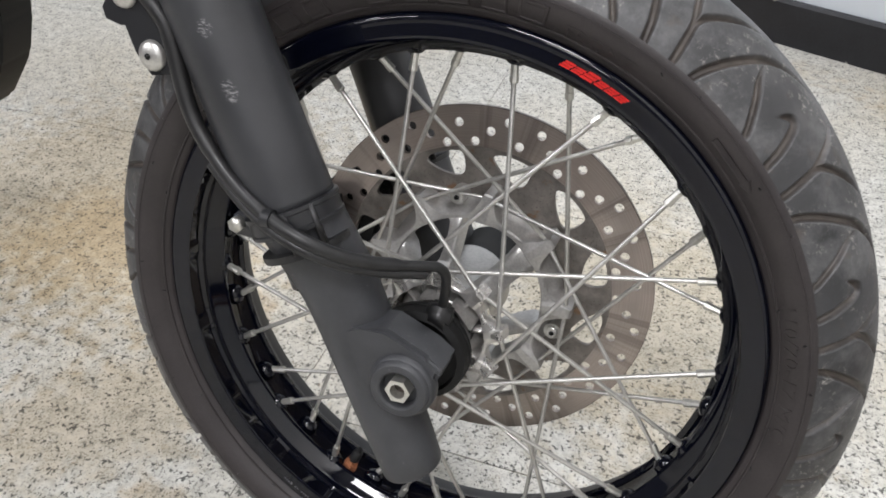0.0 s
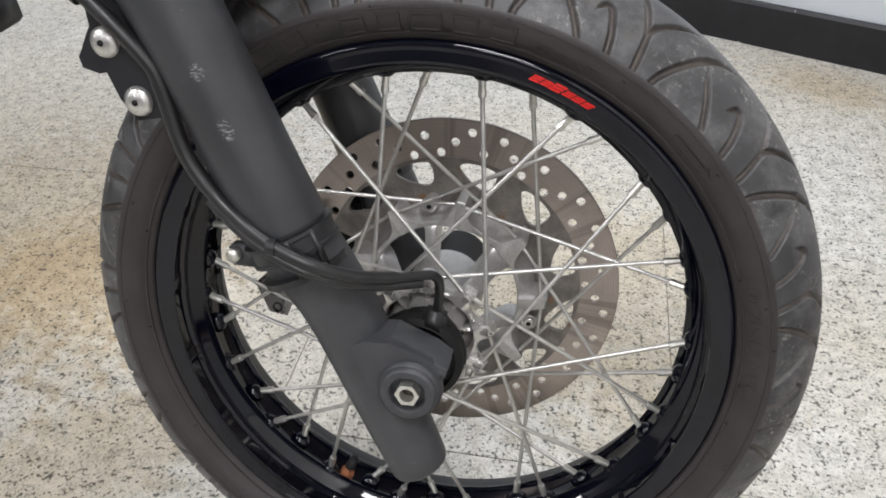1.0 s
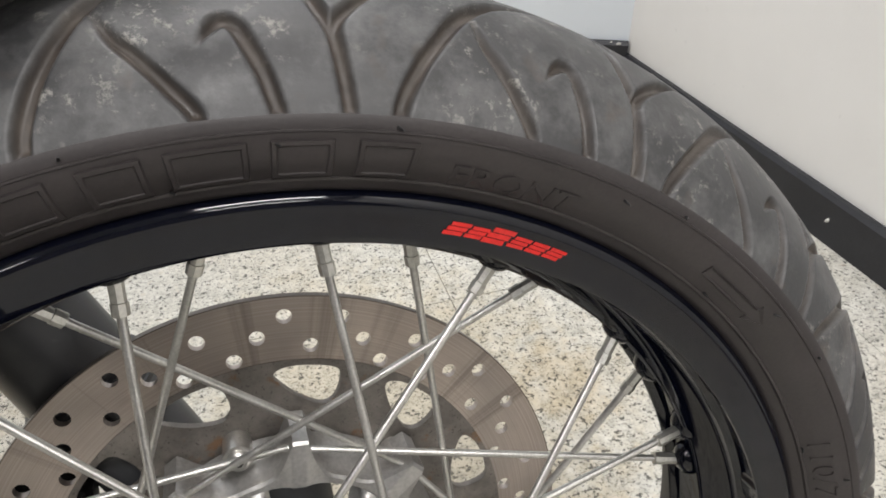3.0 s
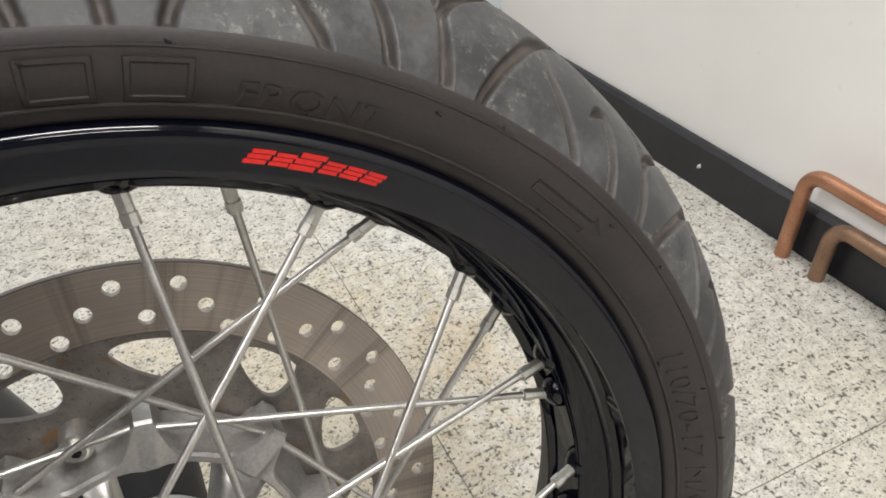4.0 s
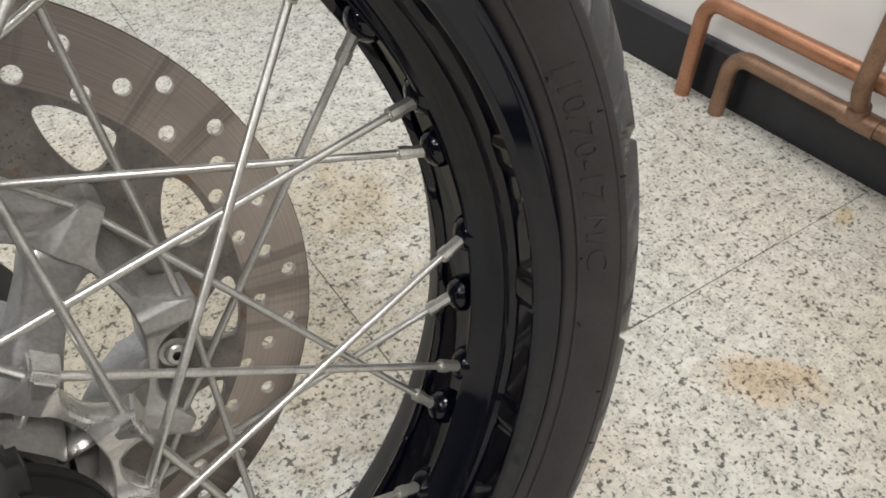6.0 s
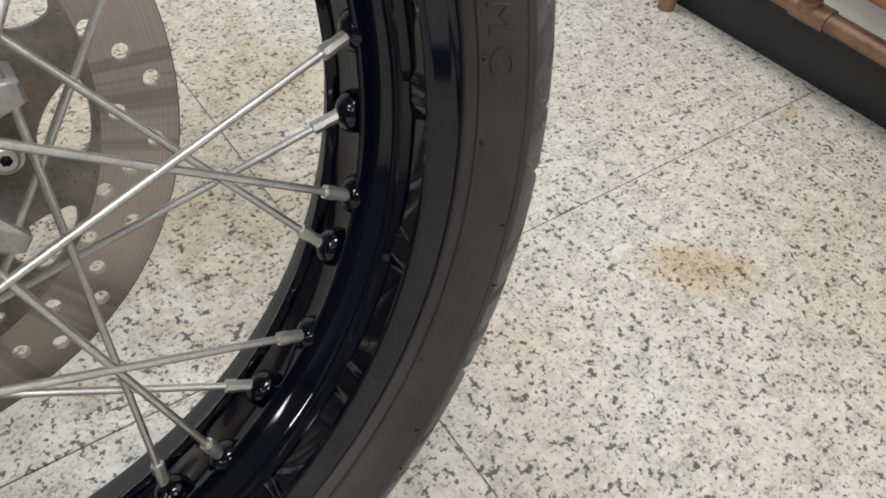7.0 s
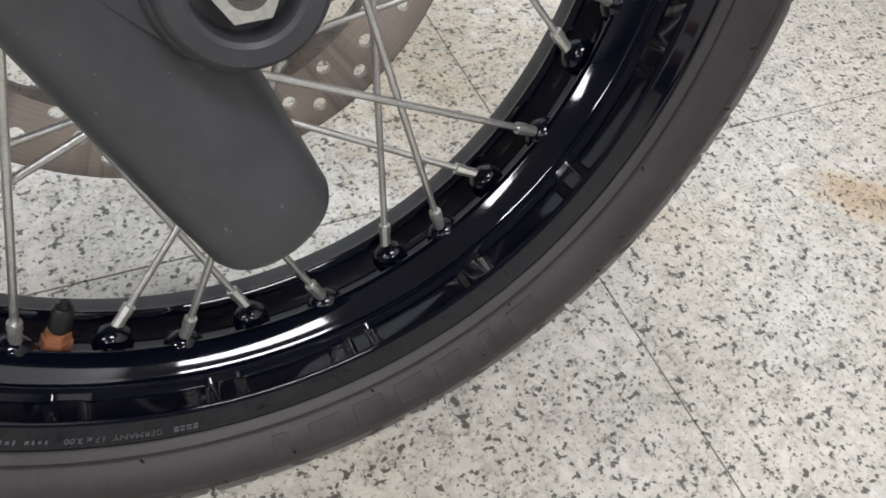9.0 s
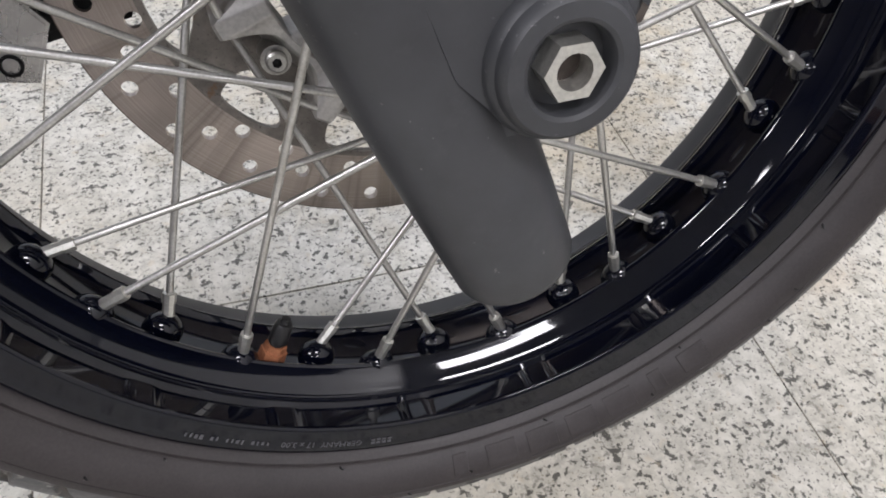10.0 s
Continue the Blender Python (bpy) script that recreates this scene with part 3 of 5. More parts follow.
def raised_block(middle, r0, r1, width, parent, rise=0.0011, name="raised_block"):
    """An embossed block with a sunk middle."""
    bm = bmesh.new()
    cuts = (0.0, 0.0006, 0.0018, 0.0023)

    def stops(span):
        return list(cuts) + [span * f for f in (0.35, 0.5, 0.65)] + [span - c for c in cuts[::-1]]

    across, out = stops(width), stops(r1 - r0)
    high = (-0.0006, rise, rise, rise * 0.45)
    grid = []
    for i, x in enumerate(across):
        row = []
        for j, y in enumerate(out):
            k = min(i, j, len(across) - 1 - i, len(out) - 1 - j)
            a = radians(middle) - (x - width / 2) / ((r0 + r1) / 2)
            r = r0 + y
            row.append(bm.verts.new((r * math.cos(a), -(side_at(r) + high[min(k, 3)]), r * math.sin(a))))
        grid.append(row)
    for p, q in zip(grid, grid[1:]):
        for j in range(len(out) - 1):
            bm.faces.new((p[j], p[j + 1], q[j + 1], q[j]))
    return part(name, bm, SIDEWALL, parent, sharp=25)


for middle, width in ((103.2, 0.0185), (97.4, 0.0170), (91.6, 0.0225), (85.5, 0.0185), (79.7, 0.0185)):
    raised_block(middle, 0.2380, 0.2515, width, tyre)
for k in range(5):
    raised_block(136.0 - 5.6 * k, 0.2380, 0.2515, 0.0175, tyre)
for k in range(7):
    raised_block(-55.5 - 5.5 * k, 0.2400, 0.2515, 0.0180 if k not in (1, 6) else 0.0090, tyre, 0.0004)
side_text("FRONT", 69.4, 0.2385, 0.0105, tyre, width=0.0455, label="small raised word")
side_text("110/70-17 M/C", 11.0, 0.2400, 0.0110, tyre, width=0.0980, label="raised tyre size")
# rolling arrow
bm = bmesh.new()
arrow = [(-0.019, -0.0022), (0.012, -0.0022), (0.012, -0.0045), (0.020, 0.0), (0.012, 0.0045), (0.012, 0.0022), (-0.019, 0.0022)]


def on_side(x, y, middle, r0, rise):
    a = radians(middle) - x / r0
    return ((r0 + y) * math.cos(a), -(side_at(r0 + y) + rise), (r0 + y) * math.sin(a))


outer = [bm.verts.new(on_side(x, y, 45.0, 0.2450, -0.0004)) for x, y in arrow]
upper = [bm.verts.new(on_side(x, y * 0.9, 45.0, 0.2450, 0.0006)) for x, y in arrow]
inner = [bm.verts.new(on_side(x * 0.95, y * 0.55, 45.0, 0.2450, 0.0001)) for x, y in arrow]
for a, b in ((outer, upper), (upper, inner)):
    for i in range(7):
        bm.faces.new((a[i], a[(i + 1) % 7], b[(i + 1) % 7], b[i]))
part("rolling_arrow", bm, SIDEWALL, tyre, sharp=20)
# moulding whiskers
rng = random.Random(5)
whisker_mesh = None
for k in range(46):
    a = 360 * k / 46 + rng.uniform(-2, 2)
    r = (0.2385, 0.2555, 0.2505)[k % 3]
    if whisker_mesh is None:
        wm = bmesh.new()
        tube(wm, [(0, 0.0006, 0), (0.0003, -0.0008, 0), (0.0014, -0.0022, 0.0006)], [0.0006, 0.0005, 0.0003], 6)
        whisker_mesh = finish(wm, "whisker", CABLE)
    ob = part("rubber_whisker", whisker_mesh, parent=tyre)
    ob.matrix_local = Matrix.Translation(polar(r, a, side_at(r))) @ pose(0, 0, 0, 0, rng.uniform(0, 360), 0)

# rim
cone = []
for k in range(7):
    u, swell = k / 6, 0.00095 * (k / 6) * (1 - k / 6)
    cone.append((0.2139 - 0.0081 * u - 0.75 * swell, 0.0207 - 0.0091 * u + 0.66 * swell))
well = [(0.2048, 0.0104), (0.2043, 0.0094), (0.2046, 0.0084), (0.2060, 0.0075), (0.2082, 0.0067), (0.2096, 0.0056)]
near_half = [(0.2268, 0.0370), (0.2326, 0.0392), (0.2326, 0.0408), (0.2321, 0.0423), (0.2313, 0.0433), (0.2302, 0.0440), (0.2289, 0.0443), (0.2276, 0.0442), (0.2264, 0.0440), (0.2252, 0.0438),
             (0.2180, 0.0436), (0.2160, 0.0433), (0.2151, 0.0426), (0.2150, 0.0416), (0.2156, 0.0407), (0.2160, 0.0396), (0.2158, 0.0266), (0.2154, 0.0249), (0.2152, 0.0235), (0.2148, 0.0222)] + cone + well
far_half = [(r, -s - 0.0105) for r, s in well[:-1][::-1] + cone[::-1]] + [(0.2148, -0.0328), (0.2153, -0.0340), (0.2154, -0.0363), (0.2164, -0.0453), (0.2168, -0.0463), (0.2176, -0.0471), (0.2197, -0.0493), (0.2203, -0.0503),
            (0.2213, -0.0507), (0.2252, -0.0512), (0.2276, -0.0532), (0.2302, -0.0537), (0.2321, -0.0518), (0.2326, -0.0490), (0.2268, -0.0475)]
section = near_half + [(0.2101, 0.0), (0.2096, -0.0096)] + far_half + [(0.2190, -0.034), (0.2190, 0.030)]


def rim_shape(i, a, r, s):
    """Sunk pockets in the near side of the rim, a land between each two."""
    if i in (15, 16):
        d = abs((math.degrees(a) + 75.3 + 9.0) % 18.0 - 9.0)
        r += 0.0016 + 0.0011 * min(max((d - 1.3) / 1.0, 0.0), 1.0)
    return r, s


bm = lathe_bm(section, 900, rim_shape)
NEAR_HOLES = [2.65 + 20 * k for k in range(18)]
FAR_HOLES = [12.3 + 20 * k + (1.9 if k % 2 == 0 else 0.0) for k in range(18)]
SEAT = 0.0048
for hole, side in [(h, SEAT) for h in NEAR_HOLES] + [(h, -SEAT) for h in FAR_HOLES]:
    c = polar(0.2092, hole, side)
    along = polar(1.0, hole + 90, 0)
    for v in bmesh.ops.create_uvsphere(bm, u_segments=16, v_segments=9, radius=0.0081)["verts"]:
        v.co = v.co + along * 0.20 * v.co.dot(along) + c
rim = bike_part("rim", bm, RIM_BLACK, label="gloss black aluminium wheel rim with sunk pockets", sharp=32)


def rim_face(r):
    return float(np.interp(r, (0.2160, 0.2180, 0.2252, 0.2276, 0.2289, 0.2302), (0.0433, 0.0436, 0.0438, 0.0442, 0.0443, 0.0440)))


# red maker's mark on the rim: plain slanted shapes
def mark(x0, x1, y0, y1, slant, middle=67.5, r0=0.2208):
    """One block of the mark: three slanted bars one above another, stepped in turn."""
    bm = bmesh.new()

    def quad(xa, xb, ya, yb):
        ring = []
        for x, y in ((xa, ya), ((xa + xb) / 2, ya), (xb, ya), (xb, yb), ((xa + xb) / 2, yb), (xa, yb)):
            r = r0 + y
            a = radians(middle) - (x + slant * y) / r0
            ring.append(bm.verts.new((r * math.cos(a), -(rim_face(r) + 0.00025), r * math.sin(a))))
        bm.faces.new(ring)

    h = y1 - y0
    for k in range(3):
        low = y0 + h * (0.0, 0.36, 0.72)[k]
        quad(x0 + 0.16 * h * (k - 1), x1 + 0.16 * h * (k - 1), low, low + 0.31 * h)
    return part("decal", bm, RED, rim, "bright red slanted mark", smooth=False)


for x0, x1, y0, y1 in ((-0.0232, -0.0162, 0.0, 0.0046), (-0.0154, -0.0092, 0.0, 0.0042), (-0.0086, -0.0004, -0.0004, 0.0054), (0.0006, 0.0070, 0.0, 0.0042), (0.0078, 0.0142, 0.0, 0.0042), (0.0150, 0.0214, 0.0, 0.0042)):
    mark(x0, x1, y0, y1, 0.35)

# stamped line low on the rim: an emblem, words, and worn marks past them
side_text("GERMANY  17 x 3.00", -106.5, 0.2236, 0.0046, rim, "stamped_lettering", STAMP, 0.00015, rim_face, "pale stamped line of letters", width=0.0410)
rng = random.Random(77)


def stamped_bar(a, r0, r1, half):
    bm = bmesh.new()
    rows = [[bm.verts.new(polar(r, a + da, rim_face(r) + 0.0002)) for da in (-half, half)] for r in (r0, (2 * r0 + r1) / 3, (r0 + 2 * r1) / 3, r1)]
    for p, q in zip(rows, rows[1:]):
        bm.faces.new((p[0], p[1], q[1], q[0]))
    part("stamped_bar", bm, STAMP, rim, smooth=False)


for k in range(4):
    for r in (0.2234, 0.2253):
        stamped_bar(-97.7 - 0.72 * k, r, r + 0.0014, 0.27)
for k in range(17):
    if k not in (4, 9, 12):
        stamped_bar(-113.4 - 0.62 * k, 0.2234 + 0.0006 * rng.random(), 0.2257 + 0.0007 * rng.random(), 0.10 + 0.12 * rng.random())

# hub
NEAR_BOSS, FAR_BOSS = 12.3, 3.0


bm = lathe_bm([(0.0165, 0.0300), (0.0250, 0.0300), (0.0262, 0.0290), (0.0262, 0.0160), (0.0340, 0.0150), (0.0340, 0.0080), (0.0300, 0.0000), (0.0300, -0.030), (0.0340, -0.045), (0.0340, -0.056), (0.0165, -0.056)], 96)
hub = bike_part("hub", bm, ALU, label="dull cast aluminium wheel hub with spoke lugs", sharp=35)


def lugged_flange(bm, phase, tip, power, section, steps=540):
    """A flange with nine lugs; section(f) gives its (radius, side) ring, f running from 0 between the lugs to 1 on them."""
    loops = None
    for k in range(steps):
        a = 360.0 * k / steps
        d = abs((a - phase + 20.0) % 40.0 - 20.0)
        t = min(max((d - tip) / (20.0 - tip), 0.0), 1.0)
        ring = section((1.0 - t) ** power)
        loops = loops or [[] for _ in ring]
        for loop, (q, side) in zip(loops, ring):
            loop.append(bm.verts.new(polar(q, a, side)))
    for p, q in zip(loops, loops[1:] + loops[:1]):
        for i in range(steps):
            bm.faces.new((p[i], p[(i + 1) % steps], q[(i + 1) % steps], q[i]))
    return bm


def near_section(f):
    """A cup with a thin lip, open towards the near side."""
    lip, front = 0.0412 + 0.0118 * f, 0.0352 + 0.0022 * f
    return ((0.0330, 0.0120), (0.0355, 0.0160), (0.0378, front - 0.0030), (0.0380, front - 0.0006), (0.0386, front), (lip - 0.0010, front), (lip, front - 0.0010), (lip, front - 0.0060),
            (0.6 * lip + 0.4 * 0.0390, 0.0230), (0.0385, 0.0140), (0.0345, 0.0080), (0.0330, 0.0080))


def far_section(f):
    """A thin scalloped lip; behind it the wall flares out towards the disc."""
    lip, front = 0.0702 + 0.0208 * f, -0.0345 + 0.0030 * f
    foot = max(0.0790, lip + 0.0005)
    return ((0.0655, front - 0.0060), (0.0655, front - 0.0010), (0.0664, front), (lip - 0.0014, front), (lip, front - 0.0014), (lip, front - 0.0070),
            (0.55 * lip + 0.45 * foot, -0.0490), (foot, -0.0590), (0.0655, -0.0590))


part("spoke_flange", lugged_flange(bmesh.new(), NEAR_BOSS, 4.5, 3.0, near_section), POLISHED, hub, "cast aluminium cup holding the spokes", sharp=38)
for k in range(9):
    bm = bmesh.new()
    box(bm, (0.0245, -0.0325, -0.0016), (0.0392, -0.0150, 0.0016), 0.0009, 2, Matrix.Rotation(-radians(NEAR_BOSS + 40 * k), 4, "Y"))
    part("hub_rib", bm, POLISHED, hub, sharp=40)
part("disc_flange", lugged_flange(bmesh.new(), FAR_BOSS, 2.6, 4.2, far_section), ALU, hub, "cast aluminium flange with nine spoke lugs", sharp=38)
# six struts from the barrel out to the flange, broad and narrow by turns
STRUT_R = (0.0285, 0.0340, 0.0420, 0.0500, 0.0580, 0.0630, 0.0662)
STRUT_FRONT = (0.0400, 0.0240, 0.0030, -0.0140, -0.0265, -0.0325, -0.0350)
for k in range(6):
    a = 42.8 + 60 * k
    halves = (0.0130, 0.0105, 0.0090, 0.0085, 0.0100, 0.0122, 0.0150) if k % 2 == 0 else (0.0100, 0.0075, 0.0058, 0.0050, 0.0052, 0.0060, 0.0078)
    bm = bmesh.new()
    stations = []
    for r, front, half in zip(STRUT_R, STRUT_FRONT, halves):
        w = math.degrees(half / r)
        back = max(front - 0.030, -0.058)
        stations.append([bm.verts.new(polar(r, a + da, side)) for da, side in ((-w, back), (-w, front - 0.004), (-w * 0.82, front - 0.001), (-w * 0.5, front), (w * 0.5, front), (w * 0.82, front - 0.001), (w, front - 0.004), (w, back))])
    for p, q in zip(stations, stations[1:]):
        for i in range(8):
            bm.faces.new((p[i], p[(i + 1) % 8], q[(i + 1) % 8], q[i]))
    part("hub_arm", bm, ALU, hub, sharp=50)
# faceted lugs at the points of the near flange
for k in range(9):
    for base, r0, r1, side, w, deep in ((NEAR_BOSS, 0.0420, 0.0552, 0.0386, 0.0056, 0.0130),):
        a = radians(base + 40 * k)
        m = Matrix.Rotation(-a, 4, "Y")
        bm = bmesh.new()
        wedge = [(r0, 0.0020, w * 0.35), (r0, 0.0020, -w * 0.35), (r1 - 0.0035, -0.0022, -w * 0.8), (r1 - 0.0035, -0.0022, w * 0.8), (r0, deep, w * 0.5), (r0, deep, -w * 0.5), (r1, deep, -w), (r1, deep, w)]
        vs = [bm.verts.new(m @ Vector((x, y - side, z))) for x, y, z in wedge]
        for f in ((0, 1, 2, 3), (4, 7, 6, 5), (0, 4, 5, 1), (1, 5, 6, 2), (2, 6, 7, 3), (3, 7, 4, 0)):
            bm.faces.new([vs[i] for i in f])
        bmesh.ops.bevel(bm, geom=list(bm.edges), offset=0.0011, segments=3, affect="EDGES")
        part("spoke_lug", bm, POLISHED, hub, sharp=60)


# spokes and nipples
def spoke(hole, boss, side_hole, side_boss, r_boss):
    a = polar(0.2050, hole, side_hole)
    b = polar(r_boss, boss, side_boss)
    way = (b - a).normalized()
    bm = bmesh.new()
    tube(bm, (a + way * 0.004, a + way * 0.030, b), 0.00175, 10)
    part("spoke", bm, ZINC, hub)
    bm = bmesh.new()
    tube(bm, (a - way * 0.001, a + way * 0.0100, a + way * 0.0102, a + way * 0.0150, a + way * 0.0153), [0.0030, 0.0028, 0.0033, 0.0032, 0.0022], 8)
    part("nipple", bm, BRIGHT, rim, sharp=20)


for k in range(18):
    hole = NEAR_HOLES[k]
    boss = NEAR_BOSS + 40 * round((hole - (65 if k % 2 == 0 else -75) - NEAR_BOSS) / 40)
    spoke(hole, boss + (2.5 if k % 2 == 0 else -2.5), SEAT + 0.001, 0.0340 if k % 2 == 0 else 0.0310, 0.0490)
    hole = FAR_HOLES[k]
    boss = FAR_BOSS + 40 * round((hole + (71 if k % 2 == 0 else -69) - FAR_BOSS) / 40)
    spoke(hole, boss + (-1.5 if k % 2 == 0 else 1.5), -SEAT - 0.001, -0.0340 if k % 2 == 0 else -0.0375, 0.0860)

# valve
bm = bmesh.new()
a, way = polar(0.2046, -112.7, 0.0), polar(1.0, -112.7, 0.0)
tube(bm, (a - way * 0.004, a - way * 0.0065, a - way * 0.0066, a - way * 0.0165, a - way * 0.0185, a - way * 0.0187, a - way * 0.0215),
     [0.0036, 0.0044, 0.0050, 0.0048, 0.0040, 0.0026, 0.0022], 14)
part("valve_cap", bm, CABLE, rim, "black ribbed valve cap")
bm = bmesh.new()
tube(bm, (a + way * 0.006, a - way * 0.0010, a - way * 0.0011, a - way * 0.0048), [0.0072, 0.0070, 0.0060, 0.0056], 6)
part("valve_nut", bm, RUST, rim, "rusty brown valve nut", sharp=20)


# brake disc
def filled_plate(loops, low, high):
    """A flat plate with holes: the first loop bounds it, the others are cut out."""
    bm = bmesh.new()
    edges = []
    for loop in loops:
        vs = [bm.verts.new((x, -low, z)) for x, z in loop]
        edges += [bm.edges.new((vs[i], vs[(i + 1) % len(vs)])) for i in range(len(vs))]
    bmesh.ops.triangle_fill(bm, use_beauty=True, use_dissolve=False, edges=edges)
    faces = list(bm.faces)
    made = bmesh.ops.extrude_face_region(bm, geom=faces)["geom"]
    for v in made:
        if isinstance(v, bmesh.types.BMVert):
            v.co.y = -high
    return bm


def circle(cx, cz, r, n, phase=0.0):
    return [(cx + r * math.cos(2 * math.pi * (k + phase) / n), cz + r * math.sin(2 * math.pi * (k + phase) / n)) for k in range(n)]


def rounded(points, steps=4):
    """A closed smooth outline through the points."""
    out, n = [], len(points)
    for i in range(n):
        p, q, r, w = (Vector(points[(i + k) % n]) for k in (-1, 0, 1, 2))
        for k in range(steps):
            u = k / steps
            out.append(tuple(0.5 * (2 * q + (r - p) * u + (2 * p - 5 * q + 4 * r - w) * u * u + (3 * q - p - 3 * r + w) * u ** 3)))
    return out


DISC_R = 0.1524
HOLE_R = (0.1324, 0.1421, 0.1261, 0.1419, 0.1318, 0.1225, 0.1383, 0.1229)
DISC_FACE = -0.0613
loops = [circle(0, 0, DISC_R, 160), circle(0, 0, 0.1187, 120)]
for k in range(64):
    a = radians(90.6 - 5.625 * k)
    loops.append(circle(HOLE_R[k % 8] * math.cos(a), HOLE_R[k % 8] * math.sin(a), 0.0038, 14))
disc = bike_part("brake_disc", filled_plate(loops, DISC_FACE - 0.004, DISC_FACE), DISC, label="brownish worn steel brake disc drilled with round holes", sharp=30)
loops = [circle(0, 0, 0.1187, 120), circle(0, 0, 0.0745, 90)]
for k in range(12):
    mid = 79.6 + 30 * k
    window = [polar(r * 1.018, mid + da, 0) for r, da in ((0.1120, -7.6), (0.1135, -3.0), (0.1135, 3.5), (0.1118, 7.4), (0.1085, 8.6), (0.1030, 6.5), (0.0970, 2.6), (0.0930, -2.5), (0.0925, -6.0), (0.0965, -8.6), (0.1050, -9.0))]
    loops.append(rounded([(p.x, p.z) for p in window]))
part("disc_carrier", filled_plate(loops, DISC_FACE - 0.0035, DISC_FACE + 0.0005), CARRIER, disc, "grimy grey disc carrier with cut-outs", sharp=30)
for k in range(6):
    bm = bmesh.new()
    c = polar(0.0802, 103.2 + 60 * k, 0.0)
    tube(bm, [c + Vector((0, y, 0)) for y in (0.0620, 0.0470, 0.0468, 0.0440, 0.0432)], [0.0072, 0.0072, 0.0052, 0.0052, 0.0042], 16)
    bolt = part("disc_bolt", bm, ZINC, disc, sharp=25)
    # a solid dark plug gives the socket's hollow its shade
    part("socket_shade_plug", tube(bmesh.new(), (c + Vector((0, 0.0445, 0)), c + Vector((0, 0.0430, 0))), 0.0024, 6), DARK, bolt)

# ---- fork ----
RAKE = radians(26.57)
UP, FWD = Vector((-math.sin(RAKE), 0, math.cos(RAKE))), Vector((math.cos(RAKE), 0, math.sin(RAKE)))
FOOT = Vector((-0.038, 0, 0))


def on_leg(s, v=0.0, side=0.0):
    """A place by the fork leg: s up along it, v forward of its axis, side towards the near side."""
    return FOOT + UP * s + FWD * (v + 0.001 + 0.02 * s) + Vector((0, -side, 0))


def leg_tube(bm, stations, side, sides=32):
    return tube(bm, [on_leg(s, v, side) for s, r, v in stations], [r for s, r, v in stations], sides)


